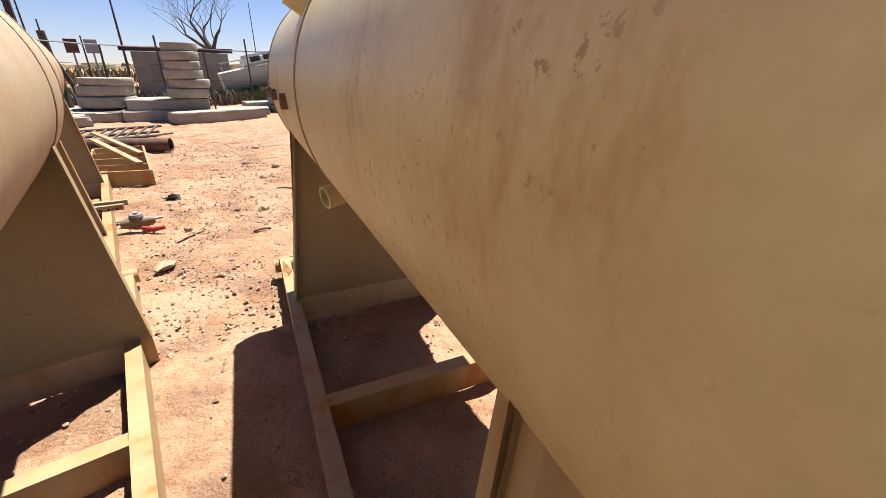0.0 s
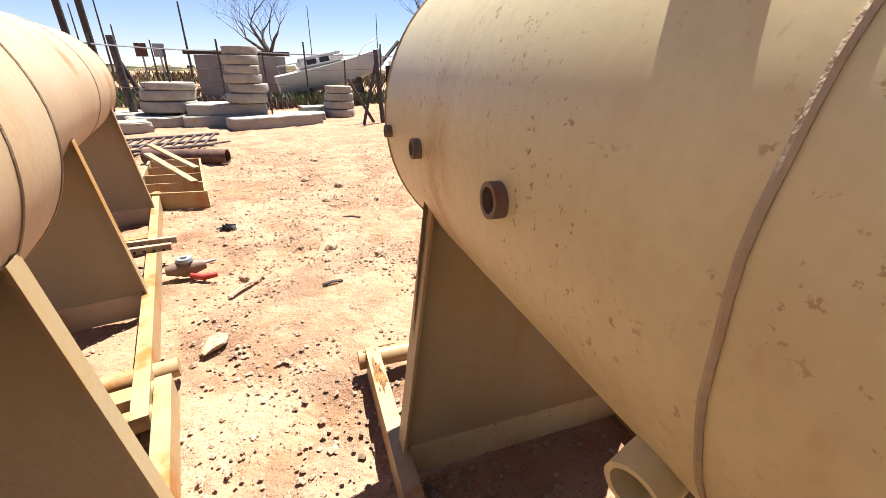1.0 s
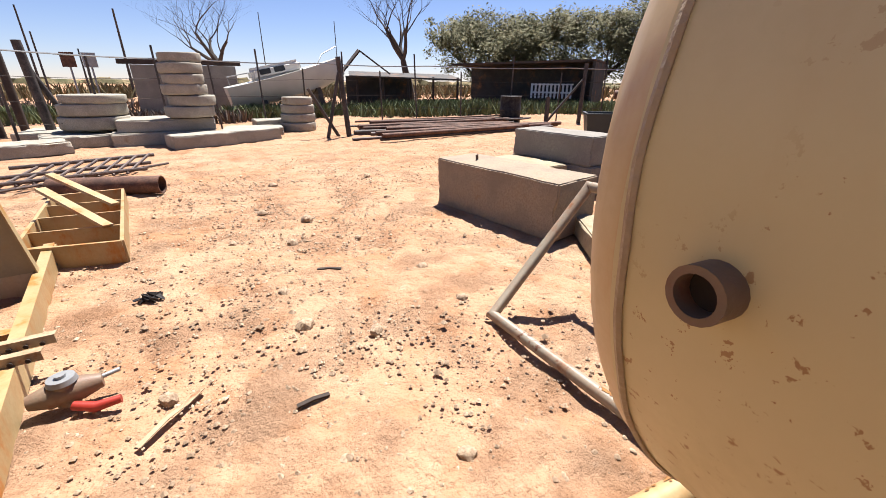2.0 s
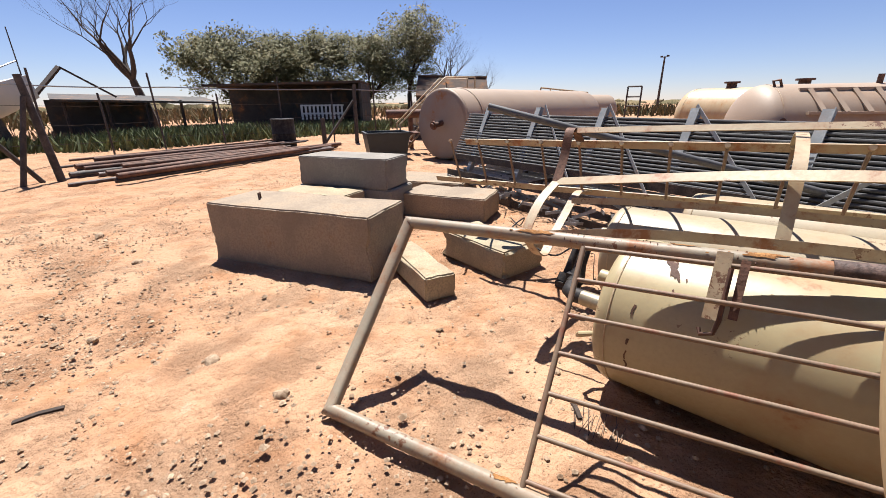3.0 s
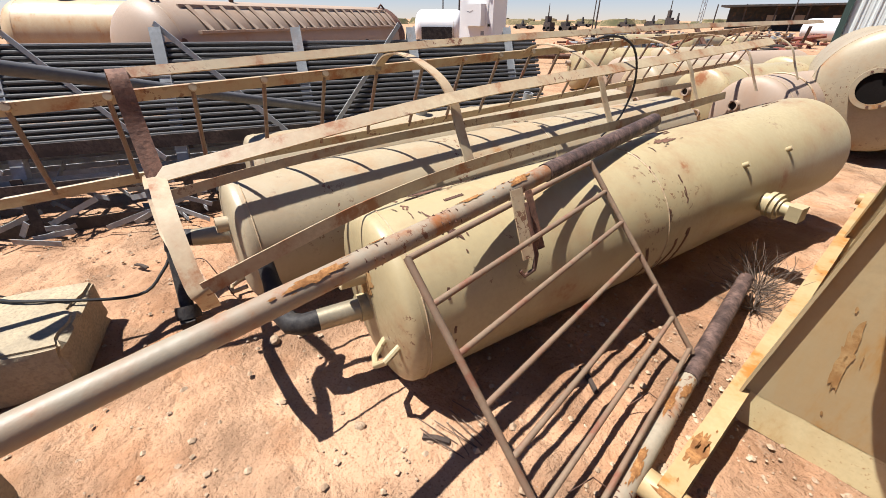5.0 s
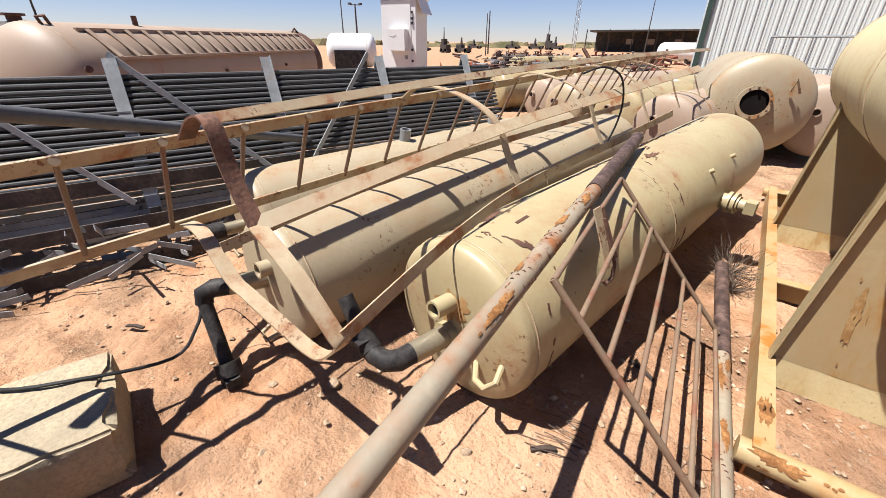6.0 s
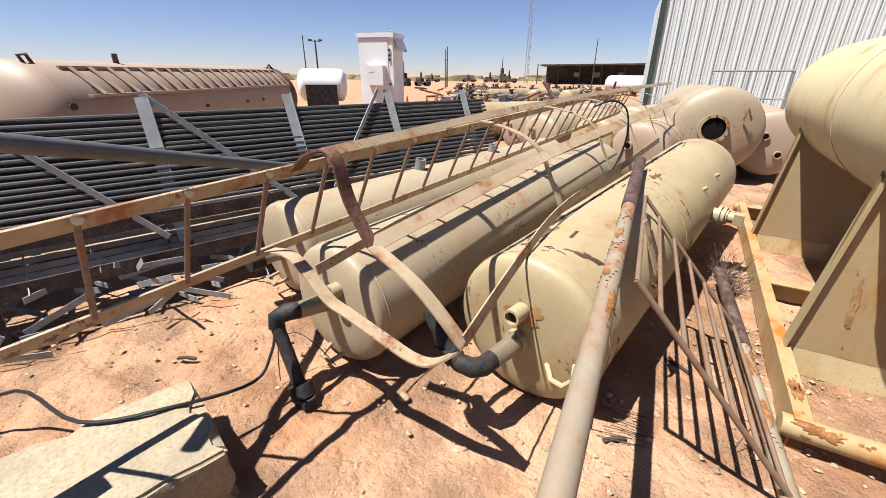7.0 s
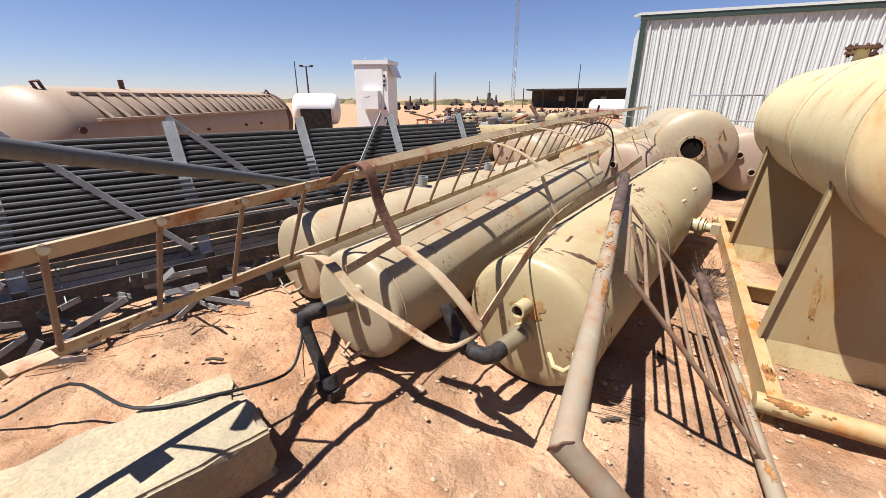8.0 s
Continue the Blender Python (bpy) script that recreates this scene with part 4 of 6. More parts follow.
for i in range(30000):
    if i < 18000:
        x, y = rp.normal(0.5, 1.0), rp.uniform(2.2, 10.5)
    else:
        x, y = rp.uniform(-2.5, 6.0), rp.uniform(1.0, 12.0)
    s = 0.006 + 0.028 * rp.rand() ** 4 + (0.028 if rp.rand() < 0.018 else 0)
    a = rp.uniform(0, 6.28)
    ca, sa = math.cos(a) * s, math.sin(a) * s
    k = rp.uniform(0.8, 1.5)
    peb.add([(x + ca * p[0] - sa * p[1], y + sa * p[0] + ca * p[1], s * k * p[2] + 0.004) for p in octa[0]], octa[1])
solo("pebbles", peb, M_ROCK, "scattered small pale pebbles on sand", "pebbles", kind="stuff", smooth=0)
stick = random.Random(4)
for x, y, ln, a in ((2.33, 3.83, 0.11, 40), (0.33, 4.52, 0.16, 10), (0.62, 6.1, 0.2, -20), (4.6, 4.6, 0.11, 30), (2.10, 3.15, 0.16, -30)):
    c, s = math.cos(radians(a)), math.sin(radians(a))
    solo("wood_scrap", Shape().strap([(x, y, 0.018), (x + ln / 2 * c, y + ln / 2 * s, 0.028), (x + ln * c, y + ln * s, 0.02)], 0.022, 0.012, (-s, c, 0.15)), M_WOOD, "weathered splinter of wood on sand", "wood scrap", "wood scraps on the sand")
fib = Shape()
for i in range(11):
    x, y = 2.36 + stick.uniform(-0.05, 0.05), 3.76 + stick.uniform(-0.12, 0.12)
    fib.tube([(x - 0.1, y - 0.03, 0.016), (x + stick.uniform(0.02, 0.12), y + stick.uniform(-0.05, 0.05), 0.02 + stick.random() * 0.02)], 0.002, 4)
solo("straw_tuft", fib, M_TWIG, "small tuft of dry straw on sand", "straw", kind="stuff")


def dry_bush(x, y, h, seed):
    rnd = random.Random(seed)
    s = Shape()
    for i in range(60):
        a, b = rnd.uniform(0, 6.28), rnd.uniform(0.2, 1.3)
        p = Vector((x, y, 0.0))
        d = Vector((math.cos(a) * math.cos(b), math.sin(a) * math.cos(b), math.sin(b)))
        pts = [p]
        for k in range(4):
            d = (d + Vector((rnd.uniform(-0.5, 0.5), rnd.uniform(-0.5, 0.5), rnd.uniform(-0.3, 0.4)))).normalized()
            p = p + d * h * 0.25
            pts.append(Vector((p.x, p.y, max(0.01, p.z))))
        s.tube(pts, [0.003, 0.0025, 0.002, 0.0015, 0.001], 4)
    solo("dry_weed", s, M_TWIG, "dry leafless weed beside the skid", "weed", kind="stuff")


dry_bush(1.93, 1.62, 0.34, 3)
dry_bush(1.88, 1.85, 0.22, 5)

# ---- small things between the tanks ----
val = thing("gas_valve", "small old valve with round cap and red handle", "valve", pose(-0.69, 4.97, 0, 0, 0, 15))
part("body", Shape().tube([(-0.14, 0, 0.09), (-0.06, 0, 0.09), (0.06, 0, 0.09), (0.14, 0, 0.09)], [0.035, 0.06, 0.06, 0.035], 16).tube([(0, 0, 0.03), (0, 0, 0.15)], 0.05, 16), M_BAR, val, "dull olive-brown cast valve body")
part("cap", Shape().tube([(0, 0, 0.15), (0, 0, 0.175)], [0.062, 0.055], 20), M_GALV, val)
part("stud", Shape().tube([(0, 0, 0.17), (0, 0, 0.19)], 0.022, 12), M_GALV, val)
part("handle", Shape().tube([(0.02, -0.08, 0.05), (0.10, -0.13, 0.035), (0.20, -0.14, 0.04)], [0.022, 0.026, 0.02], 12), M_RED, val, "red painted handle")
part("port", Shape().tube([(0.12, 0.03, 0.09), (0.21, 0.05, 0.09)], 0.012, 10), M_GALV, val)
for dy in (0.0, -0.16):
    pa = Shape().strap([(-1.45, 5.27 + dy, 0.19), (-0.82, 5.33 + dy, 0.20)], 0.05, 0.005, (0, 0, 1)).strap([(-1.45, 5.29 + dy, 0.215), (-0.82, 5.35 + dy, 0.225)], 0.045, 0.005, (0, 1, 0))
    ang = thing("perforated_angle", "pale slotted steel angle bar lying across skid", "angle bar", group="slotted angle bars")
    part("bar", pa, M_STRAP, ang)
    for i in range(9):
        x = -1.4 + 0.066 * i
        # slots are not cut; dark discs paint their shade on the bar
        hl = Shape().tube([(x, 5.264 + dy + 0.0064 * i, 0.19), (x, 5.2645 + dy + 0.0064 * i - 0.006, 0.19)], 0.012, 10)
        part("slot", hl, M_HOLE, ang)
pad = stone_mesh(71, 0.22)
pad.materials.append(M_STRAP)
fo = new("foam_pad", pad)
fo.matrix_basis = pose(-0.32, 3.93, 0.03, 0, 6, 70) @ Matrix.Diagonal((0.24, 0.13, 0.26, 1))
tagged(fo, "flat yellow-brown stained lump lying on sand", "lump")
solo("cloth_scrap", Shape().strap([(-0.33, 4.54, 0.012), (-0.24, 4.66, 0.03), (-0.17, 4.76, 0.012), (-0.11, 4.84, 0.02)], 0.035, 0.004, (0.8, -0.5, 0.2)), M_STRAP, "crumpled pale strip of plastic on sand", "scrap")
crumple = Shape()
cr = random.Random(12)
for i in range(14):
    p = Vector((-0.55 + cr.uniform(-0.06, 0.06), 6.02 + cr.uniform(-0.035, 0.035), 0.012))
    q = p + Vector((cr.uniform(-0.05, 0.05), cr.uniform(-0.04, 0.04), cr.uniform(0.01, 0.05)))
    w_ = p + Vector((cr.uniform(-0.06, 0.06), cr.uniform(-0.04, 0.04), cr.uniform(0.0, 0.02)))
    crumple.strap([p, q, w_], cr.uniform(0.02, 0.05), 0.004, (cr.uniform(-1, 1), cr.uniform(-1, 1), cr.uniform(-1, 1)))
solo("black_scrap", crumple, M_BLACK, "crumpled black scrap lying on sand", "scrap", smooth=0)

# steel crate frame, brown pipe, rack
crate = thing("steel_crate", "beige steel frame with cross slats lying on ground", "frame")
fr = (Vector((-0.90, 6.93, 0)), Vector((-1.65, 6.98, 0)), Vector((-2.08, 9.0, 0)), Vector((-1.40, 9.1, 0)))
up = Vector((0, 0, 0.10))
for a, b in ((0, 1), (1, 2), (2, 3), (3, 0)):
    part("side", Shape().strap([fr[a] + up, fr[b] + up], 0.20, 0.03, (0, 0, 1)), M_SKID, crate)
for k in (0.25, 0.5, 0.75):
    part("slat", Shape().strap([fr[0].lerp(fr[3], k) + up, fr[1].lerp(fr[2], k) + up], 0.18, 0.02, (0, 0, 1)), M_SKID, crate)
part("diagonal", Shape().strap([(-1.10, 7.35, 0.22), (-1.75, 8.0, 0.48)], 0.09, 0.03, (0.5, 1, 0)), M_SKID, crate)
part("diagonal", Shape().strap([(-1.25, 8.2, 0.22), (-1.95, 8.8, 0.48)], 0.09, 0.03, (0.5, 1, 0)), M_SKID, crate)
bp_ = thing("brown_pipe", "short length of rusty brown steel pipe on ground", "pipe")
part("pipe_wall", Shape().hollow((-2.4, 9.85, 0.125), (-1.06, 9.55, 0.125), 0.125, 0.112, 28), M_RUST, bp_)
rack = thing("rebar_rack", "dark rusty steel rack of rods lying on ground", "rack")
for i in range(9):
    k = i / 8
    part("rod", Shape().tube([(-3.2 + 1.4 * k, 10.4 + 0.55 * k, 0.06), (-3.0 + 1.4 * k, 11.2 + 0.5 * k, 0.20 + 0.05 * k)], 0.022, 8), M_TAR, rack)
for dy, z in ((0.05, 0.10), (0.75, 0.22), (0.40, 0.14)):
    part("runner", Shape().tube([(-3.3, 10.35 + dy, z), (-1.55, 11.05 + dy, z)], 0.030, 8), M_TAR, rack)
part("drawbar", Shape().tube([(-3.1, 10.2, 0.05), (-1.35, 11.75, 0.06)], 0.02, 8), M_TAR, rack)

# ---- concrete lids and slabs by the fence ----
def disc_shape(r, h, seed):
    prof = [(0, r * 0.93), (0.03, r * 0.985), (0.05, r), (h - 0.03, r * 1.005), (h - 0.008, r * 0.99), (h, r * 0.965)]
    s = Shape()
    seg = 40
    s.rings([[((rr + (0.008 * math.sin(7 * a + seed) + 0.007 * math.sin(17 * a + seed * 3))) * math.cos(a), (rr + (0.008 * math.sin(7 * a + seed) + 0.007 * math.sin(17 * a + seed * 3))) * math.sin(a), x) for a in np.linspace(0, 2 * math.pi, seg, endpoint=False)] for x, rr in prof])
    return s


def lid_stack(x, y, r, heights, seed, z=0.0):
    rnd = random.Random(seed)
    for i, h in enumerate(heights):
        rr = r * (1 - 0.04 * i) if i < 3 else r * rnd.uniform(0.8, 0.9)
        solo("concrete_disc", disc_shape(rr, h, seed + i), M_PALE, "round weathered concrete disc in a stack", "concrete disc", "stacked concrete discs",
             at=pose(x + rnd.uniform(-0.07, 0.07), y + rnd.uniform(-0.07, 0.07), z, rnd.uniform(-0.8, 0.8), rnd.uniform(-0.8, 0.8), rnd.uniform(0, 360)))
        z += h + 0.012


lid_stack(-1.25, 15.4, 0.55, (0.26, 0.24, 0.24, 0.22, 0.24, 0.22), 21, 0.62)
lid_stack(-3.4, 16.0, 0.72, (0.30, 0.28, 0.20), 31, 0.34)
lid_stack(1.42, 17.3, 0.55, (0.26, 0.25, 0.25, 0.22), 41)
for x, y, sx, sy, sz, a, z, sd in ((-2.0, 15.7, 2.2, 1.5, 0.30, 12, 0.0, 51), (-1.9, 15.8, 2.1, 1.4, 0.28, 8, 0.305, 52), (-1.05, 14.45, 1.4, 0.7, 0.30, 24, 0, 53), (0.05, 15.1, 1.3, 0.7, 0.30, 24, 0, 54),
                                   (-3.7, 15.3, 1.4, 0.9, 0.28, 20, 0, 55), (-4.2, 16.4, 1.8, 1.6, 0.30, 5, 0, 56), (0.7, 17.6, 1.2, 0.9, 0.34, 10, 0, 57), (-4.2, 14.2, 1.2, 0.9, 0.26, 30, 0, 58), (0.1, 16.5, 1.6, 1.0, 0.22, 0, 0, 59)):
    b = block("flat weathered concrete slab by the fence", (x, y), (sx, sy, sz), a, sd, M_PALE, z=z, chip=0.05)
    b.name = "concrete_slab"
    tagged(b, category="concrete slab", group="concrete slabs by the fence")

# ---- fence, posts, poles ----
def pole(name, label, base, top, r, mat, category="post", group=""):
    return solo(name, Shape().tube([base, top], [r, r * 0.85], 12), mat, label, category, group)


pole("fence_post", "leaning dark pipe fence post", (2.62, 15.05, 0), (2.47, 15.05, 2.1), 0.075, M_DARK, group="fence posts")
pole("fence_post", "leaning dark pipe fence post", (-4.58, 16.49, 0), (-4.67, 16.46, 2.32), 0.11, M_DARK, group="fence posts")
pole("fence_brace", "dark pipe brace on fence post", (-4.15, 16.9, 0), (-4.62, 16.5, 1.7), 0.07, M_DARK)
pole("fence_brace", "dark bent pipe brace on fence post", (2.0, 14.9, 0), (2.45, 15.0, 1.7), 0.05, M_DARK)
pole("fence_brace", "dark bent pipe brace on fence post", (2.35, 15.2, 0), (1.6, 15.0, 1.3), 0.05, M_DARK)
pole("fence_post", "dark pipe fence post with brace", (12.0, 16.3, 0), (12.05, 16.3, 2.2), 0.08, M_DARK, group="fence posts")
pole("fence_brace", "dark pipe brace on fence post", (10.6, 16.6, 0), (11.95, 16.3, 1.6), 0.05, M_DARK)
pole("short_post", "short dark stub post by the pipes", (10.5, 16.4, 0), (10.5, 16.4, 1.0), 0.09, M_DARK)
fw = thing("wire_fence", "sagging wire fence strung between thin posts", "fence")
FX = [(-9.0, 14.2), (-4.8, 14.6), (-1.3, 17.9), (2.47, 18.6), (6.5, 18.8), (12.0, 17.2), (17.0, 15.5)]
for z in (0.55, 1.05, 1.55, 2.05):
    line = []
    for (x, y), (x2, y2) in zip(FX, FX[1:]):
        line += [(x + (x2 - x) * k / 6, y + (y2 - y) * k / 6, z - 0.05 * math.sin(math.pi * k / 6)) for k in range(6)]
    part("wire", Shape().tube(line + [(*FX[-1], z)], 0.018 if z > 2 else 0.006, 5), M_GALV if z > 2 else M_DARK, fw)
for i in range(18):
    k = i / 17 * (len(FX) - 1.001)
    a, b = FX[int(k)], FX[int(k) + 1]
    f = k - int(k)
    part("stake", Shape().tube([(a[0] + (b[0] - a[0]) * f, a[1] + (b[1] - a[1]) * f, 0), (a[0] + (b[0] - a[0]) * f + 0.06 * math.sin(i * 5), a[1] + (b[1] - a[1]) * f, 2.15 + 0.3 * math.sin(i * 3))], 0.028, 7), M_DARK, fw)
pole("utility_pole", "leaning dark wooden utility pole", (-5.7, 18.0, 0), (-5.75, 18.0, 6.5), 0.10, M_WOOD, "utility pole")
pole("utility_pole", "leaning dark wooden utility pole", (-6.15, 17.8, 0), (-6.25, 17.8, 7.0), 0.10, M_WOOD, "utility pole")

# ---- pipes lying by the fence, drum, bin ----
rq = random.Random(17)
for i in range(26):
    k = i / 25
    c = Vector((6.2 + rq.uniform(-0.5, 0.9), 14.2 + 3.0 * k + rq.uniform(-0.1, 0.1), 0.06 + (0.10 if i % 3 == 0 else 0) + 0.32 * max(0, k - 0.6)))
    d = Vector((1.0, 0.12 + rq.uniform(-0.1, 0.12), rq.uniform(-0.012, 0.012))).normalized() * rq.uniform(2.4, 3.6)
    solo("steel_pipe", Shape().tube([c - d, c + d], rq.choice((0.03, 0.045, 0.06)), 10), (M_RUST, M_DARK, M_TAR)[i % 3], "long rusty steel pipe lying in a pile", "pipe", "pile of steel pipes")
drum = thing("drum", "black upright drum by the pipe pile", "drum", pose(9.6, 17.6, 0))
part("side", Shape().revolve([(0, 0.40), (0.03, 0.42), (0.45, 0.41), (0.47, 0.43), (0.50, 0.41), (0.95, 0.41), (0.98, 0.42), (1.0, 0.40)], 28), M_BLACK, drum, at=pose(0, 0, 0, 0, -90, 0))
bn = thing("plastic_bin", "open dark grey plastic stock tub", "tub", pose(9.2, 11.9, 0, 0, 0, -35))
tub = Shape()
ow = [[(sx * a, sy * b, z) for sx, sy in ((-1, -1), (1, -1), (1, 1), (-1, 1))] for a, b, z in ((0.50, 0.40, 0.0), (0.60, 0.48, 0.70), (0.63, 0.51, 0.70), (0.63, 0.51, 0.74), (0.56, 0.44, 0.74), (0.47, 0.37, 0.05))]
tub.rings(ow)
part("wall", tub, M_BIN, bn)

# ---- big grey-ended tank and its neighbours ----
def far_tank(label, a, b, r, paint, head=0.3, power=2.2):
    t = vessel("storage_tank", label, a, b, r, paint, head, power, (0.02,), "storage tank")
    return t


BTA, BTB = (9.75, 10.25, 0.94), (17.6, 9.4, 0.94)
bt = far_tank("large faded horizontal storage tank with flat grey end", BTA, BTB, 0.92, M_PINK, 0.10, 3.5)
ibt = axis_pose(BTA, BTB).inverted()
part("end_plate", Shape().revolve([(-0.115, 0.001), (-0.112, 0.78), (-0.09, 0.86)], 48), M_GREYTANK, bt, "dull grey-brown end plate")
part("end_fitting", Shape().tube([ibt @ Vector((9.70, 10.20, 1.0)), ibt @ Vector((9.25, 10.25, 0.92))], 0.07, 12).tube([ibt @ Vector((9.34, 10.24, 0.935)), ibt @ Vector((9.30, 10.245, 0.93))], 0.11, 14), M_RUST, bt)
part("end_ring", Shape().tube([(0.6, 0.925 * math.cos(k), 0.925 * math.sin(k)) for k in np.linspace(0, 2 * math.pi, 48, endpoint=False)], 0.02, 6, True), M_PINK, bt)
far_tank("pale faded storage tank beyond a larger one", (22.2, 13.9, 0.93), (26.6, 11.0, 0.93), 0.90, M_PINK, 0.4, 2.2)
wk = thing("tank_walkway", "small rusty handrail on top of tank", "walkway")
for i in range(6):
    p = Vector((22.9 + 0.52 * i, 13.44 - 0.343 * i, 1.78))
    part("post", Shape().tube([p, p + Vector((0, 0, 0.42 - 0.05 * i))], 0.035, 6), M_STRAP, wk)
part("rail", Shape().tube([(22.9, 13.44, 2.20), (25.5, 11.725, 1.95)], 0.04, 6), M_STRAP, wk)
part("rail", Shape().tube([(22.9, 13.44, 2.02), (25.5, 11.725, 1.87)], 0.03, 6), M_STRAP, wk)
for i, (x, y) in enumerate(((15.1, 15.3), (15.9, 14.5))):
    ib = thing("liquid_tote", "yellowed plastic liquid tote in cage", "tote", pose(x, y, 0.55, 0, 0, -40), group="liquid totes")
    part("bottle", rough_block((0.95, 1.1, 0.95), 80 + i, 0.01, 3, 0.08), M_PLASTIC, ib)
    part("pallet", Shape().box((0, 0, -0.28), (1.1, 1.2, 0.54)), M_DARK, ib)
    for sx in (-1, 1):
        for k in range(3):
            part("cage_bar", Shape().tube([(sx * 0.52, -0.55 + 0.55 * k, 0), (sx * 0.52, -0.55 + 0.55 * k, 1.0)], 0.012, 6), M_GALV, ib)
st = thing("steel_stair", "pale angle-iron stair frame beside tank", "stair", pose(10.6, 11.4, 0, 0, 0, -40))
for sy in (0, 0.8):
    part("stringer", Shape().tube([(-0.9, sy, 0.0), (0.5, sy, 1.5), (1.4, sy, 1.5)], 0.03, 6), M_STRAP, st)
    part("handrail", Shape().tube([(-0.9, sy, 0.0), (-0.9, sy, 0.9), (0.5, sy, 2.2), (1.4, sy, 2.2), (1.4, sy, 0)], 0.025, 6), M_STRAP, st)
for i in range(6):
    part("tread", Shape().box((-0.9 + 0.25 * i, 0.4, 0.12 + 0.26 * i), (0.20, 0.8, 0.03)), M_RUST, st)
solo("rusty_beam", Shape().tube([(11.0, 13.6, 1.15), (13.5, 11.3, 1.15)], 0.14, 14).tube([(11.6, 13.05, 0), (11.6, 13.05, 1.1)], 0.08, 8).tube([(13.0, 11.75, 0), (13.0, 11.75, 1.1)], 0.08, 8), M_RUST, "rusty steel header pipe on two legs", "pipe")

# long tank with a row of stiffener brackets
RA, RB = (10.87, 3.49, 0.90), (14.31, -3.20, 0.93)
rt = far_tank("long faded cream storage tank with row of side brackets", RA, RB, 0.86, M_PINK, 0.47, 2.0)
rl = (Vector(RB) - Vector(RA)).length
part("upper_strip", Shape().box((rl / 2, -0.43, 0.757), (rl - 0.7, 0.05, 0.05)), M_PINK, rt)
part("lower_strip", Shape().box((rl / 2, -0.82, 0.365), (rl - 0.7, 0.10, 0.045)), M_PINK, rt)
for i in range(20):
    x = 0.5 + (rl - 1.0) * i / 19
    part("bracket", Shape().strap([(x, -0.465, 0.765), (x + 0.10, -0.845, 0.385)], 0.085, 0.02, (1, 0, 0)), M_PINK, rt)
part("lug", Shape().tube([(0.05, -0.25, 0.80), (0.0, -0.25, 0.91), (0.11, -0.25, 0.93), (0.16, -0.25, 0.81)], 0.025, 8), M_RUST, rt)
part("lug", Shape().tube([(rl - 0.5, -0.25, 0.80), (rl - 0.3, -0.25, 0.93), (rl - 0.1, -0.25, 0.81)], 0.025, 8), M_RUST, rt)
part("cap_rust", Shape().revolve([(rl + x, r * 0.989 + 0.004) for x, r in ((-0.30, 0.868), (0.02, 0.868), (0.14, 0.83), (0.26, 0.73), (0.37, 0.555), (0.44, 0.35))], 48), M_RUST, rt, "rust-red end cap")
for x in (1.8, 3.0, 4.6, 5.4):
    part("stud", Shape().tube([(x, -0.85, 0.05), (x, -0.91, 0.05)], 0.03, 8), M_RUST, rt)
part("end_fitting", Shape().tube([(0.02, -0.78, 0.22), (-0.02, -0.87, 0.24)], 0.05, 12), M_RUST, rt)
for x in (1.3, rl - 1.3):
    part("cradle", Shape().box((x, 0, -0.66), (0.25, 1.2, 0.46)), M_DARK, rt)
part("vent", Shape().tube([(1.75, -0.15, 0.82), (1.75, -0.15, 1.0)], 0.045, 8), M_RUST, rt)
t3 = far_tank("rust-streaked cream storage tank behind the long one", (17.6, 5.3, 1.0), (16.3, 2.5, 1.0), 0.85, M_TANKRUST, 0.5, 2.0)
part("dark_band", Shape().revolve([(2.6, 0.862), (2.9, 0.862)], 40), M_DARK, t3)
for x in (1.0, 2.9):
    part("hatch", Shape().tube([(x, 0, 0.8), (x, 0, 0.98)], 0.14, 16).tube([(x, 0, 0.98), (x, 0, 1.03)], 0.22, 16), M_RUST, t3)
wt = far_tank("white tank with dark open front", (15.6, -7.5, 1.20), (16.6, -6.6, 1.20), 0.62, M_WHITE, 0.3, 2.4)
part("open_front", Shape().box((0.67, 0.50, -0.40), (1.2, 0.42, 0.85)), M_BLACK, wt)
part("cradle", Shape().box((0.67, 0, -0.85), (1.0, 1.0, 0.7)), M_DARK, wt)

# ---- white cabinet ----
cbn = thing("equipment_cabinet", "tall white metal equipment cabinet with meter box", "cabinet", pose(9.90, -3.50, -0.08, 0, 0, 17))
part("plinth", Shape().box((0, 0, 0.33), (0.86, 0.62, 0.52)), M_GALV, cbn)
part("body", Shape().box((0, 0, 1.57), (0.92, 0.70, 1.95)), M_WHITE, cbn)
part("roof", Shape().box((0, 0.0, 2.58), (1.0, 0.78, 0.10)), M_WHITE, cbn)
part("door", Shape().box((0.05, 0.353, 1.60), (0.76, 0.02, 1.80)), M_WHITE, cbn)
mb = part("meter_box", Shape().box((-0.02, 0.47, 1.66), (0.48, 0.22, 0.46)), M_WHITE, cbn)
part("hood", Shape().strap([(-0.47, 0, 2.55), (-0.62, 0, 2.22)], 0.55, 0.02, (0, 1, 0)), M_WHITE, cbn)
for z in (2.25, 2.12, 2.02, 1.45, 1.2):
    part("latch", Shape().box((-0.37, 0.368, z), (0.05, 0.02, 0.05)), M_BLACK, cbn)
part("vent_grille", Shape().box((-0.2, 0.366, 1.28), (0.09, 0.006, 0.09)), M_GALV, cbn)
for dx in (-0.3, 0.3):
    part("lifting_eye", Shape().tube([(dx, 0, 2.62), (dx - 0.03, 0, 2.70), (dx + 0.03, 0, 2.70), (dx, 0, 2.62)], 0.012, 6), M_GALV, cbn)
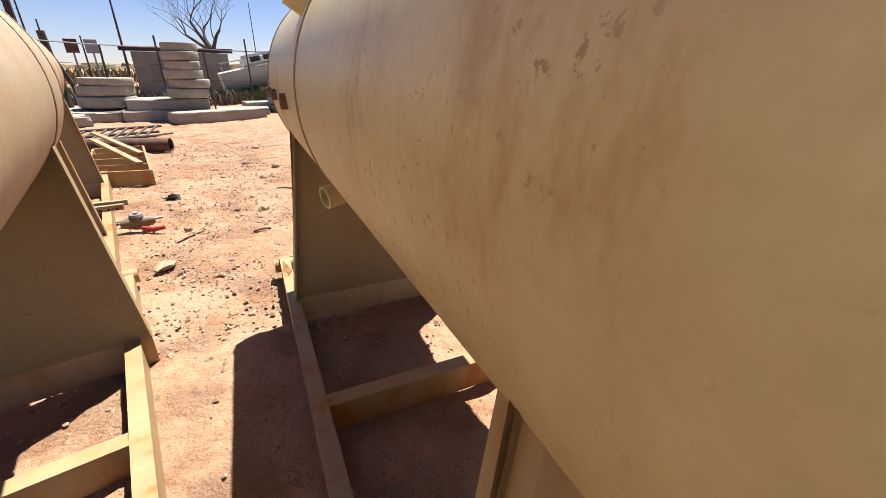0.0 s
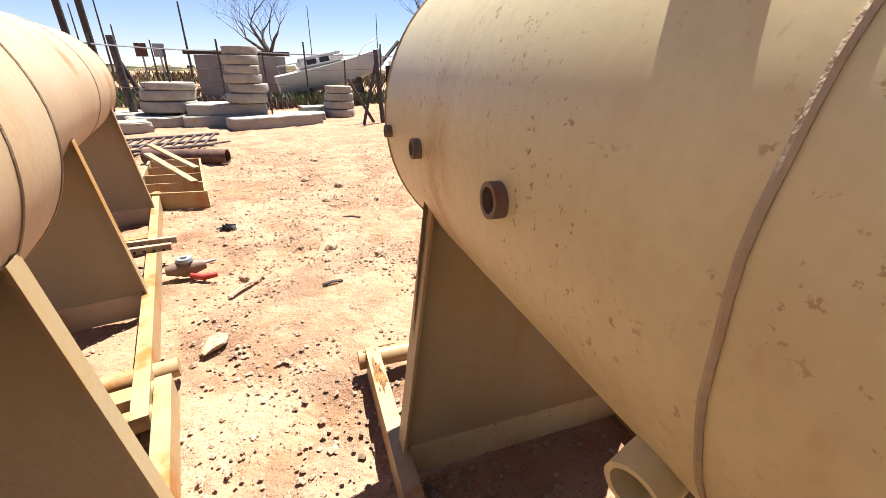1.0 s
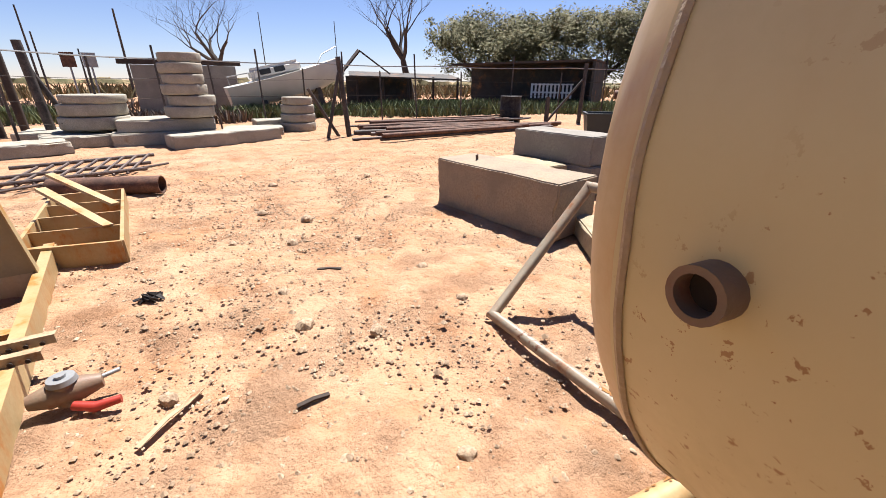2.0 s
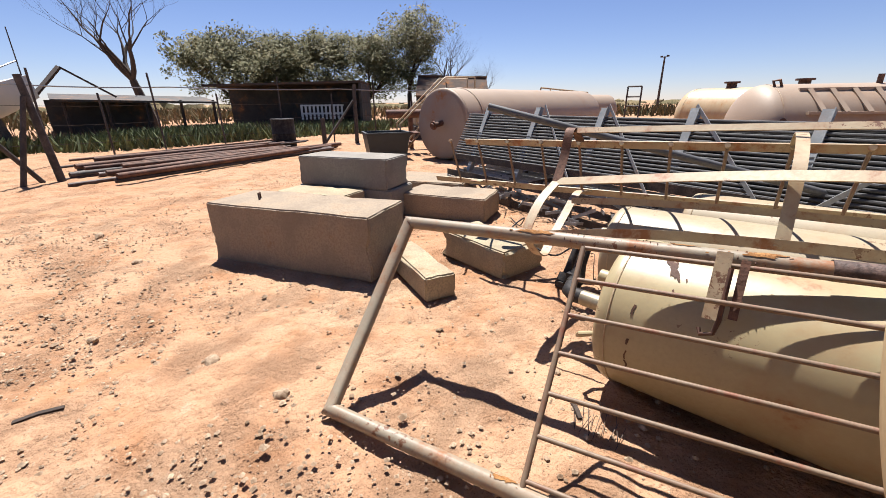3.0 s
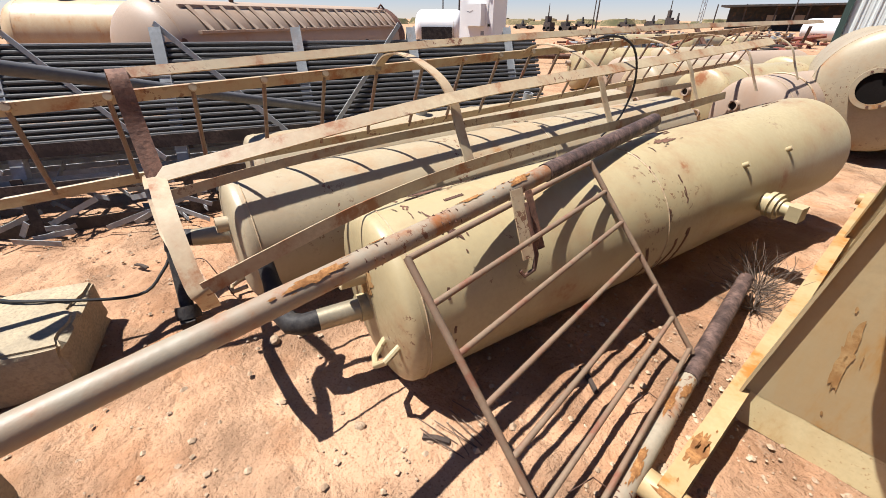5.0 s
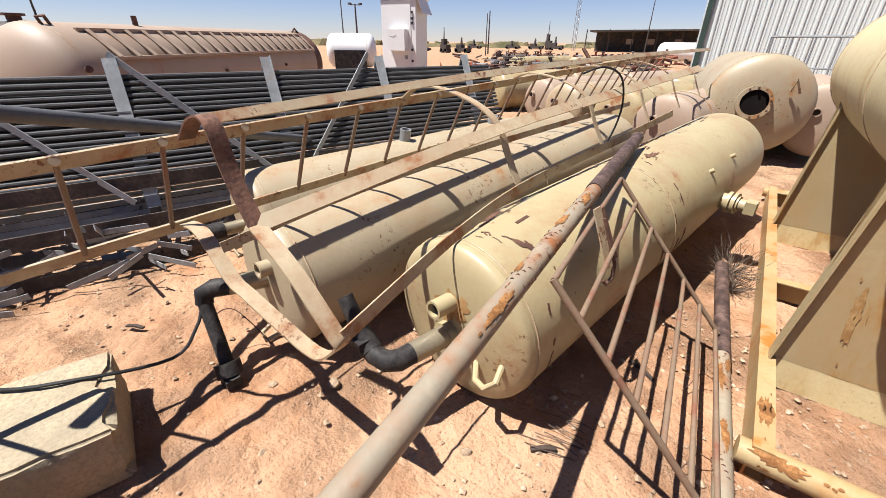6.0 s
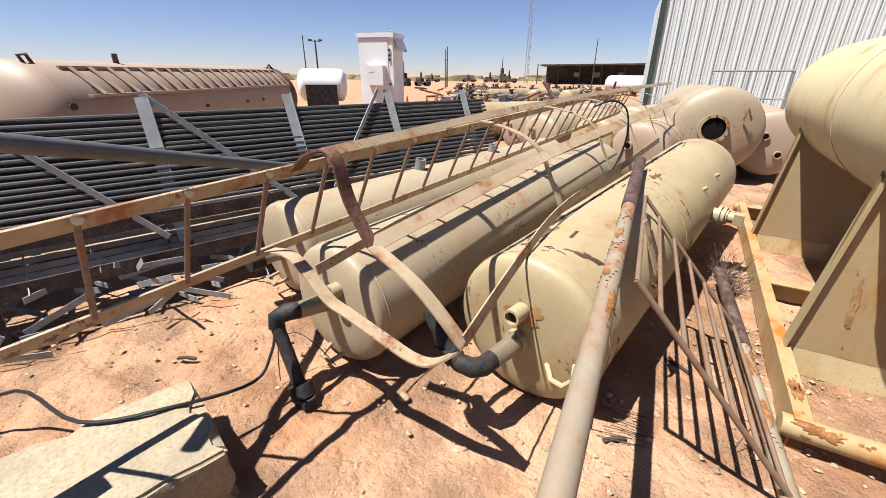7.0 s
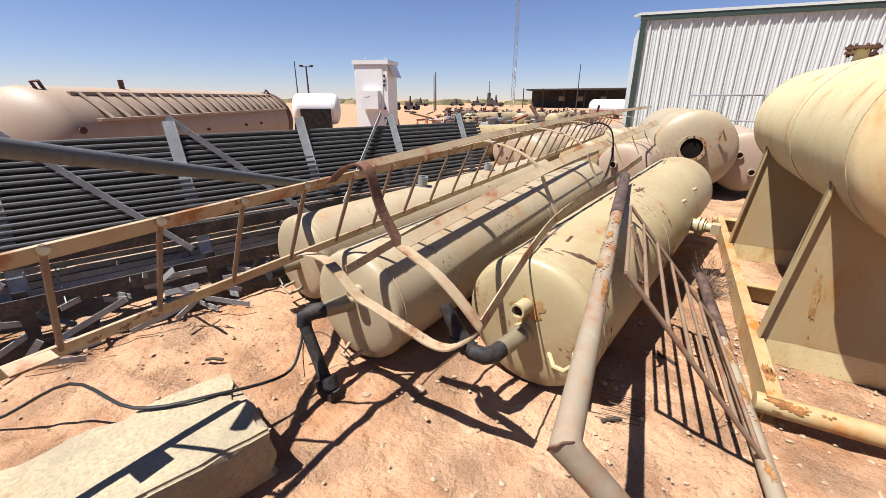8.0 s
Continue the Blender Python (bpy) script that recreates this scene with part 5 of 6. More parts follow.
part("mark", Shape().strap([(0.12, 0.582, 1.74), (0.04, 0.582, 1.72), (-0.04, 0.582, 1.755)], 0.012, 0.002, (0, 0, 1)), M_GALV, cbn)

# ---- metal building ----
BC, BE = Vector((4.40, -11.08, 0)), Vector((-7.0, -13.06, 0))
bd = (BE - BC).normalized()
bnrm = Vector((bd.y, -bd.x, 0))
if bnrm.y < 0:
    bnrm = -bnrm
house = thing("metal_building", "white ribbed metal building with dark green trim", "building", kind="structure")
EAVE = 4.30
ln_b = (BE - BC).length
part("wall", Shape().prism([(BC.x, BC.y), (BE.x, BE.y), (BE.x - bnrm.x * 0.12, BE.y - bnrm.y * 0.12), (BC.x - bnrm.x * 0.12, BC.y - bnrm.y * 0.12)], 0, EAVE), M_WALL, house)
side_end = BC - bnrm * 6
part("wall", Shape().prism([(BC.x, BC.y), (BC.x + bd.x * 0.12, BC.y + bd.y * 0.12), (side_end.x + bd.x * 0.12, side_end.y + bd.y * 0.12), (side_end.x, side_end.y)], 0, EAVE + 0.001), M_WALL, house)
rib = Shape().prism([(-0.045, 0), (-0.02, 0.04), (0.02, 0.04), (0.045, 0)], 0.05, EAVE - 0.22).mesh("rib", 20)
rib.materials.append(M_WALL)
rot = math.degrees(math.atan2(bd.y, bd.x))
n_r = int(ln_b / 0.305)
for i in range(n_r):
    p = BC + bd * (0.25 + 0.305 * i) + bnrm * 0.001
    part("rib", rib, M_WALL, house, at=pose(p.x, p.y, 0, 0, 0, rot if bd.cross(bnrm).z > 0 else rot + 180))
low_rib = Shape().prism([(-0.022, 0), (-0.012, 0.012), (0.012, 0.012), (0.022, 0)], 0.05, EAVE - 0.22).mesh("minor_rib", 20)
low_rib.materials.append(M_WALL)
for i in range(2 * n_r - 2):
    p = BC + bd * (0.25 + 0.305 * (i // 2) + (0.10, 0.205)[i % 2]) + bnrm * 0.001
    part("minor_rib", low_rib, M_WALL, house, at=pose(p.x, p.y, 0, 0, 0, rot if bd.cross(bnrm).z > 0 else rot + 180))
part("eave_trim", Shape().strap([BC + bnrm * 0.06 + Vector((0, 0, EAVE - 0.05)) - bd * 0.1, BE + bnrm * 0.06 + Vector((0, 0, EAVE - 0.05))], 0.22, 0.05, (0, 0, 1)), M_GREEN, house, "dark green eave trim")
part("corner_trim", Shape().box(BC + bnrm * 0.03 + Vector((0, 0, EAVE / 2 - 0.08)), (0.14, 0.14, EAVE - 0.2), Matrix.Rotation(math.atan2(bd.y, bd.x), 3, "Z")), M_GREEN, house)
ridge = Shape().add([BC + Vector((0, 0, EAVE)) - bd * 0.15 + bnrm * 0.1, BE + Vector((0, 0, EAVE)) + bnrm * 0.1, BE - bnrm * 6 + Vector((0, 0, EAVE + 0.9)), BC - bnrm * 6 - bd * 0.15 + Vector((0, 0, EAVE + 0.9)),
                     BC + Vector((0, 0, EAVE + 0.08)) - bd * 0.15 + bnrm * 0.1, BE + Vector((0, 0, EAVE + 0.08)) + bnrm * 0.1, BE - bnrm * 6 + Vector((0, 0, EAVE + 0.98)), BC - bnrm * 6 - bd * 0.15 + Vector((0, 0, EAVE + 0.98))],
                    [(0, 1, 2, 3), (7, 6, 5, 4), (0, 4, 5, 1), (1, 5, 6, 2), (2, 6, 7, 3), (3, 7, 4, 0)])
part("roof", ridge, M_WALL, house)


# ---- more vessels beyond, towards the building ----
mt = vessel("vessel", "grey-beige tank with round open manhole in its end", (2.22, -2.42, 0.80), (2.75, -4.7, 0.80), 0.66, M_PUTTY, 0.20, 2.2, (0.02,), "tank")
imt = axis_pose((2.22, -2.42, 0.80), (2.75, -4.7, 0.80)).inverted()
mc = Vector((2.25, -2.185, 0.86))
md = Vector((-0.16, 1, 0.05)).normalized()
part("manhole_ring", Shape().hollow(imt @ (mc - md * 0.10), imt @ (mc + md * 0.03), 0.215, 0.165, 32), M_PUTTY, mt)
# solid near-black disc paints the tank's unlit inside
part("manhole_opening", Shape().tube([imt @ (mc + md * 0.004), imt @ (mc + md * 0.006)], 0.163, 32), M_VOID, mt)
for k in range(12):
    u = Vector((math.cos(k * math.pi / 6), 0, math.sin(k * math.pi / 6))) * 0.19
    part("bolt", Shape().tube([imt @ (mc + u + md * 0.02), imt @ (mc + u + md * 0.045)], 0.014, 6), M_RUST, mt)
part("lug", Shape().strap([imt @ Vector(p) for p in ((1.90, -2.28, 1.02), (1.87, -2.22, 1.16), (1.80, -2.30, 1.00))], 0.03, 0.02, (0, 1, 0)), M_PUTTY, mt)
OTHERS = (  # near end, far end, radius, label
    ((1.42, -2.9, 0.62), (1.55, -5.2, 0.62), 0.50, "pinkish beige tank with two small nozzles"),
    ((3.15, -1.5, 0.50), (2.75, -3.9, 0.50), 0.45, "cream vessel lying among others"),
    ((4.00, -2.2, 0.50), (3.55, -4.4, 0.50), 0.44, "cream vessel with nozzle lying among others"),
    ((5.1, -2.6, 0.48), (4.5, -4.9, 0.48), 0.42, "faded cream vessel in a row of vessels"),
    ((5.9, -3.3, 0.48), (5.2, -6.2, 0.48), 0.42, "pale yellow vessel in a row of vessels"),
    ((7.6, -4.4, 0.50), (6.2, -6.6, 0.50), 0.45, "pale yellow vessel lying in the yard"),
    ((6.3, -5.6, 0.50), (5.7, -7.6, 0.50), 0.48, "cream vessel lying in the yard"),
    ((5.0, -5.8, 0.50), (4.4, -7.8, 0.50), 0.46, "pinkish vessel lying in the yard"),
    ((3.9, -5.2, 0.50), (3.3, -7.4, 0.50), 0.46, "cream vessel lying in the yard"),
    ((2.9, -4.6, 0.50), (2.4, -6.8, 0.50), 0.48, "faded vessel lying near the building"),
)
for i, (a, b, r, label) in enumerate(OTHERS):
    v = vessel("vessel", label, a, b, r, (M_PUTTY, M_PINK, M_CREAM)[i % 3] if i else M_PINK, 0.14, 2.3, (0.02,), "vessel")
    inv = axis_pose(a, b).inverted()
    d = (Vector(a) - Vector(b)).normalized()
    for dx, dz in ((0.12, 0.12), (-0.10, -0.15)):
        p = Vector(a) + d * 0.08 + Vector((dx, 0, dz))
        stub(v, inv @ p, inv @ (p + d * 0.10), 0.06, M_PINK)
    if i in (1, 2, 3):
        part("band", Shape().tube([(0.5, (r + 0.006) * math.cos(k), (r + 0.006) * math.sin(k)) for k in np.linspace(0, 2 * math.pi, 48, endpoint=False)], 0.012, 6, True), M_STRAP, v)
for a, b, r, label in (((13.3, -15.6, 0.47), (12.4, -20.2, 0.47), 0.45, "cream vessel lying at the edge of the scrap"), ((11.7, -19.5, 0.45), (11.4, -22.7, 0.45), 0.42, "short cream vessel lying in the scrap"), ((9.6, -19.2, 0.45), (9.3, -22.3, 0.45), 0.45, "faded cream vessel lying in the scrap")):
    vessel("vessel", label, a, b, r, M_CREAM, 0.2, 2.0, (), "vessel")
rs = random.Random(23)
junk_mats = (M_RUST, M_TAR, M_REDRUST, M_STRAP, M_GALV, M_DARK)
for i in range(210):
    k, f = rs.random(), 17 + 38 * rs.random() ** 1.3
    bear = 0.17 + 0.36 * k ** 0.9
    x, y = 2.3 + f * math.sin(bear), 5.8 - f * math.cos(bear)
    s = Shape()
    h = rs.uniform(0.25, 0.85)
    r = rs.uniform(0.06, 0.14)
    s.tube([(x, y, 0), (x, y, h)], r, 8).tube([(x, y, h * 0.45), (x, y, h * 0.58)], r * 1.9, 10).tube([(x, y, h), (x, y, h + 0.05)], r * 1.9, 10)
    a = rs.uniform(0, 3.14)
    s.tube([(x - r * 3.4 * math.cos(a), y - r * 3.4 * math.sin(a), h * 0.6), (x + r * 3.4 * math.cos(a), y + r * 3.4 * math.sin(a), h * 0.7)], r * 0.8, 8)
    if i % 4 == 0:
        s.tube([(x + r * 3 * math.cos(q), y + r * 3 * math.sin(q), h + 0.12) for q in np.linspace(0, 6.28, 12, endpoint=False)], 0.02, 5, True).tube([(x, y, h), (x, y, h + 0.13)], 0.025, 6)
    solo("wellhead_valve", s, rs.choice(junk_mats), "old flanged wellhead valve standing in scrap yard", "valve", "valves in the scrap yard")
for i in range(90):
    f = rs.uniform(16, 48)
    bear = rs.uniform(0.17, 0.60)
    a = Vector((2.3 + f * math.sin(bear), 5.8 - f * math.cos(bear), rs.uniform(0.08, 0.6)))
    d = Vector((rs.uniform(-1, 1), rs.uniform(-1, 1), rs.uniform(-0.08, 0.2))).normalized() * rs.uniform(0.5, 1.8)
    solo("scrap_pipe", Shape().tube([a, a + d], rs.uniform(0.05, 0.13), 8), rs.choice(junk_mats), "rusty scrap pipe in yard", "pipe", "scrap pipes in the yard")
for i in range(7):
    x, y = 15.4 + rs.uniform(-1.2, 2.5), -13.5 - rs.uniform(0, 5)
    c = thing("traffic_cone", "faded orange traffic cone on bare ground", "cone", pose(x, y, 0), group="traffic cones")
    part("cone_body", Shape().tube([(0, 0, 0.03), (0, 0, 0.5)], [0.11, 0.025], 12), M_ORANGE, c)
    part("foot", Shape().box((0, 0, 0.015), (0.28, 0.28, 0.03)), M_ORANGE, c)
ps = thing("pipe_skid", "rusty pipe skid with vertical stands in yard", "pipe skid")
for i in range(8):
    x, y = 14.9 - 0.6 * i, -7.5 - 0.62 * i
    part("stand", Shape().tube([(x, y, 0), (x, y, 0.45 + 0.16 * (i % 3))], 0.06, 8).tube([(x, y, 0.42), (x, y, 0.48)], 0.12, 10), (M_RUST, M_STRAP, M_TAR)[i % 3], ps)
part("header", Shape().tube([(15.2, -7.2, 0.25), (10.3, -12.2, 0.25)], 0.10, 10), M_RUST, ps)
small_rail = thing("guard_rail", "galvanised tubular guard frame by the building wall", "rail")
for k in range(5):
    p = Vector((2.55 - 0.42 * k, -8.7 + 0.2 * k, 0))
    part("upright", Shape().tube([p, p + Vector((0, 0, 1.75))], 0.02, 6), M_GALV, small_rail)
part("top_bar", Shape().tube([(2.55, -8.7, 1.75), (0.87, -7.9, 1.75)], 0.025, 6), M_GALV, small_rail)
part("mid_bar", Shape().tube([(2.55, -8.7, 1.1), (0.87, -7.9, 1.1)], 0.02, 6), M_GALV, small_rail)

# ---- far yard ----
lowb = thing("low_building", "long low dark open-fronted shed, far off", "building", kind="structure")
LA_, LB_ = Vector((37.6, -93, 0)), Vector((15.5, -98, 0))
part("roof", Shape().strap([LA_ + Vector((0, 0, 3.9)), LB_ + Vector((0, 0, 4.1))], 8, 0.3, (0, 1, 0)), M_TIN, lowb)
part("back_wall", Shape().strap([LA_ + Vector((0, -3, 2)), LB_ + Vector((0, -3, 2))], 4.0, 0.2, (0, 0, 1)), M_TIN, lowb)
for i in range(6):
    p = LA_.lerp(LB_, i / 5) + Vector((0, 3, 0))
    part("post", Shape().tube([p, p + Vector((0, 0, 4.2))], 0.12, 6), M_DARK, lowb)
# pale boxes stand in for light showing through the shed
for x in (21, 26, 30):
    part("opening_light", Shape().box((x, -98.2 + (x - 15.5) * 0.226, 2.0), (1.4, 0.1, 1.0)), M_PINK, lowb)
wt2 = far_tank("small white horizontal tank near the building", (11.2, -38.4, 1.0), (8.0, -37.5, 1.0), 0.72, M_WHITE, 0.35, 2.0)
for x in (0.5, 2.4):
    part("leg", Shape().box((x, 0, -0.8), (0.2, 1.0, 0.5)), M_DARK, wt2)


def far_pole(label, x, y, h, r=0.10, lamp=False, name="light_pole"):
    t = thing(name, label, "pole", pose(x, y, 0))
    part("shaft", Shape().tube([(0, 0, 0), (0, 0, h)], [r, r * 0.6], 8), M_DARK, t)
    if lamp:
        part("arm", Shape().tube([(-0.45, -0.6, h - 0.1), (0.45, 0.6, h - 0.1)], 0.06, 6), M_DARK, t)
        for s in (-0.7, 0.7):
            part("lamp_head", Shape().box((s * 0.64, s * 0.86, h + 0.02), (0.40, 0.40, 0.25)), M_DARK, t)


far_pole("tall dark yard light pole with two heads", 89.1, 19.74, 8.9, 0.24, True)
far_pole("dark yard light pole with two heads", 54.3, -41.1, 6.3, 0.16, True)
far_pole("thin dark pole standing across the yard", 36.3, -23.5, 5.0, 0.07)
far_pole("thin dark pole standing across the yard", 34.0, -45.1, 4.8, 0.08)
far_pole("thin dark pole standing across the yard", 38.0, -52.0, 5.6, 0.12)
far_pole("thin dark pole standing across the yard", 20.5, -70.0, 7.4, 0.10)
far_pole("thin dark pole standing across the yard", 50.3, -4.3, 5.3, 0.11)
mast = thing("radio_mast", "slender lattice radio mast far off", "mast", pose(42.8, -96.7, 0))
for k in range(3):
    a = k * 2.094
    part("leg", Shape().tube([(0.5 * math.cos(a), 0.5 * math.sin(a), 0), (0.35 * math.cos(a), 0.35 * math.sin(a), 25)], 0.06, 5), M_GALV, mast)
lat = Shape()
for i in range(30):
    a, b = (i % 3) * 2.094, ((i + 1) % 3) * 2.094
    lat.tube([(0.45 * math.cos(a), 0.45 * math.sin(a), i * 0.83), (0.45 * math.cos(b), 0.45 * math.sin(b), i * 0.83 + 0.83)], 0.035, 4)
part("lattice", lat, M_GALV, mast)
for x, y, sx, h in ((52, -103, 1.4, 6.5), (49, -101, 3.5, 3.0), (56, -104, 4, 2.6), (44, -54, 2.5, 2.2), (46, -52, 1.2, 3.6), (63, -104, 4, 2), (38, -105, 3, 3.0), (33, -100, 4, 2.0), (70, -96, 4, 2.2), (58, -60, 4, 1.4)):
    eq = thing("yard_equipment", "dark oilfield equipment far across the yard", "equipment", pose(x, y, 0), group="equipment across the yard")
    part("hull", Shape().box((0, 0, h * 0.2), (sx, 1.2, h * 0.25)).box((sx * 0.2, 0, h * 0.42), (sx * 0.4, 1.0, h * 0.25)).tube([(-sx * 0.35, -0.6, 0.3), (-sx * 0.35, 0.6, 0.3)], 0.3, 10).tube([(sx * 0.35, -0.6, 0.3), (sx * 0.35, 0.6, 0.3)], 0.3, 10), M_DARK, eq)
    part("tower", Shape().tube([(0.3, 0, h * 0.4), (0.3, 0, h)], [sx * 0.10, sx * 0.04], 8), M_TIN, eq)
rk = thing("roof_frame", "small dark steel frame standing far off", "frame")
for dx in (0, 0.82):
    part("upright", Shape().tube([(29.7, 10.6 - dx, 0.0), (29.7, 10.6 - dx, 2.32)], 0.05, 6), M_DARK, rk)
for z in (2.32, 1.72, 1.15):
    part("crossbar", Shape().tube([(29.7, 10.6, z), (29.7, 9.78, z)], 0.05, 6), M_DARK, rk)
scrub = Shape()
rz = random.Random(2)
for i in range(420):
    a = rz.uniform(-2.9, 2.2)
    R_ = rz.uniform(140, 330)
    x, y = R_ * math.cos(a), R_ * math.sin(a)
    w, h = rz.uniform(4, 14), rz.uniform(1.0, 2.6)
    n_p = 7
    pts = [(x + w * math.cos(k * 0.9 + i) * 0.5, y + w * math.sin(k * 0.9 + i) * 0.5, 0) for k in range(n_p)]
    tops = [(x + w * math.cos(k * 0.9 + i + 0.3) * 0.35, y + w * math.sin(k * 0.9 + i + 0.3) * 0.35, h * rz.uniform(0.6, 1.0)) for k in range(n_p)]
    scrub.rings([pts, tops])
solo("far_scrub", scrub, M_GRASS, "low dry scrub on the far plain", "scrub", kind="stuff")


# ---- trees, sheds and boat beyond the fence ----
def tree(name, label, x, y, h, seed, leafy, spread=1.0, lean=0.0):
    """A tree with a forked trunk and tapering limbs; a leafy one carries many small leaf clumps at its limbs' ends."""
    rnd = random.Random(seed)
    t = thing(name, label, "tree", pose(x, y, 0))
    wood, tips = Shape(), []
    deepest = 4 if leafy else 6

    def limb(p, d, ln, r, depth):
        pts, rs_ = [p], [r]
        for k in range(4):
            d = (d + Vector((rnd.uniform(-0.25, 0.25), rnd.uniform(-0.25, 0.25), rnd.uniform(-0.06, 0.16)))).normalized()
            p = p + d * ln / 4
            pts.append(p)
            rs_.append(r * (1 - 0.12 * (k + 1)))
        wood.tube(pts, rs_, 7 if depth < 2 else 4)
        if depth >= (1 if leafy else 2):
            tips.extend([p, pts[2]] if leafy else [p])
        if depth >= deepest:
            return
        a0 = rnd.uniform(0, 6.28)
        n_k = (4 if depth == 0 else 3) if depth < (3 if leafy else 5) else 2
        for k in range(n_k):
            a = a0 + 6.28 * k / n_k + rnd.uniform(-0.5, 0.5)
            out = Vector((math.cos(a), math.sin(a), rnd.uniform(-0.1, 0.45) if leafy else rnd.uniform(0.0, 0.75))) * spread
            start = pts[4] if depth == 0 or k == 0 else pts[rnd.choice((2, 3, 4))]
            limb(start, (d * 0.8 + out * 0.8).normalized(), ln * rnd.uniform(0.66, 0.86), rs_[-1] * (0.70 if depth else 0.8), depth + 1)

    limb(Vector((0, 0, -0.1)), Vector((lean, 0.05, 1)).normalized(), h * 0.24, h * (0.024 if leafy else 0.030), 0)
    k = h / max(p.z for p in tips)
    wood.v = [(a * k, b * k, c * k) for a, b, c in wood.v]
    part("trunk", wood, M_BARK, t)
    if leafy:
        leaf = Shape()
        wide = max(math.hypot(p.x, p.y) for p in tips) * k
        clumps = [p * k for p in tips if rnd.random() < 0.45]
        for _ in range(90):
            a, q, e = rnd.uniform(0, 6.28), math.sqrt(rnd.random()), rnd.random()
            rim = wide * 0.85 * math.sin(math.pi * min(0.92, 0.22 + 0.70 * e)) ** 0.7
            clumps.append(Vector((rim * q * math.cos(a), rim * q * math.sin(a), h * (0.28 + 0.68 * e))))
        for p in clumps:
            size = rnd.uniform(0.22, 0.42)
            for _ in range(90):
                c = p + Vector((rnd.gauss(0, size), rnd.gauss(0, size), rnd.gauss(0, size * 0.8)))
                a, b = Vector((rnd.uniform(-1, 1), rnd.uniform(-1, 1), rnd.uniform(-1, 1))).normalized(), rnd.uniform(0.07, 0.16)
                o = a.orthogonal().normalized() * b * 0.5
                leaf.add([c - a * b, c + o, c + a * b, c - o], [(0, 1, 2, 3)])
        me = bpy.data.meshes.new("crown")
        me.from_pydata(leaf.v, [], leaf.f)
        me.materials.append(M_LEAF)
        tagged(part("crown", me, M_LEAF, t), kind="stuff")
    return t


tree("bare_tree", "bare leafless tree beyond the fence", -0.7, 34.9, 8.8, 7, False, 1.1)
tree("bare_tree", "tall bare tree with many fine twigs", 11.3, 35.0, 10.5, 12, False, 0.75)
tree("green_tree", "broad olive-green tree behind sheds", 18.4, 36.9, 6.9, 3, True, 1.1)
tree("green_tree", "broad olive-green tree behind sheds", 21.1, 35.4, 6.6, 4, True, 1.15)
tree("green_tree", "broad olive-green tree behind sheds", 23.9, 33.6, 7.1, 5, True, 1.15)
tree("green_tree", "broad olive-green tree behind sheds", 26.2, 31.4, 6.8, 9, True, 1.1)
tree("green_tree", "tall olive-green tree behind sheds", 29.3, 28.6, 8.9, 6, True, 0.95)
tree("dead_tree", "dark dead tree with crooked limbs", 30.9, 26.0, 8.0, 15, False, 1.0)
tree("bare_tree", "small bare tree by sheds", 33.5, 23.2, 5.5, 18, False, 1.2)

shed = thing("dark_shed", "low dark tin shed with flat roof", "shed", kind="structure")
SA, SB = Vector((15.6, 33.0, 0)), Vector((21.6, 25.6, 0))
sd = (SB - SA).normalized()
sn = Vector((sd.y, -sd.x, 0))
part("wall", Shape().strap([SA + Vector((0, 0, 1.25)), SB + Vector((0, 0, 1.35))], 2.7, 0.15, (0, 0, 1)), M_TIN, shed)
part("roof", Shape().strap([SA + Vector((0, 0, 2.6)) - sn * -1.5, SB + Vector((0, 0, 2.75)) - sn * -1.5], 4.0, 0.12, sn), M_ROOF, shed)
part("side_wall", Shape().strap([SB + Vector((0, 0, 1.35)), SB - sn * -4 + Vector((0, 0, 1.35))], 2.6, 0.15, (0, 0, 1)), M_TIN, shed)
sh2 = thing("lean_to", "low dark lean-to with rotten tin roof", "shed", kind="structure")
part("roof", Shape().strap([(5.6, 29.8, 1.9), (12.2, 28.6, 1.75)], 3.0, 0.1, (0, 1, 0.1)), M_TIN, sh2)
for i in range(5):
    part("post", Shape().tube([(5.8 + 1.5 * i, 28.6 - 0.3 * i, 0), (5.8 + 1.5 * i, 28.6 - 0.3 * i, 1.75)], 0.07, 6), M_WOOD, sh2)
part("back_wall", Shape().strap([(5.6, 31.0, 0.9), (9.8, 30.4, 0.9)], 1.8, 0.1, (0, 0, 1)), M_TIN, sh2)
sh3 = thing("gabled_shed", "old gabled shed with weathered tin roof", "shed", kind="structure")
for sgn, mt_ in ((1, M_ROOF), (-1, M_ROOF)):
    part("roof", Shape().strap([(27.6, 26.2, 2.75), (30.9, 21.8, 2.6)], 3.4, 0.1, (0.65 * sgn, 0.48 * sgn, -0.42)), mt_, sh3, at=pose(0.65 * sgn * 1.6, 0.48 * sgn * 1.6, 0.0))
part("wall", Shape().prism([(26.4, 25.4), (29.8, 20.8), (32.2, 22.6), (28.8, 27.2)], 0, 2.2), M_TIN, sh3)
br = thing("broken_roof", "collapsed dark roof timbers", "roof frame")
part("rafter", Shape().strap([(4.6, 28.5, 1.6), (5.9, 28.0, 3.1)], 0.5, 0.08, (0, 1, 0.2)), M_WOOD, br)
part("rafter", Shape().strap([(5.9, 28.0, 3.1), (7.6, 27.8, 1.9)], 0.5, 0.08, (0, 1, 0.2)), M_WOOD, br)
wallb = thing("block_wall", "grey concrete block enclosure with dark beam on top", "wall", kind="structure")
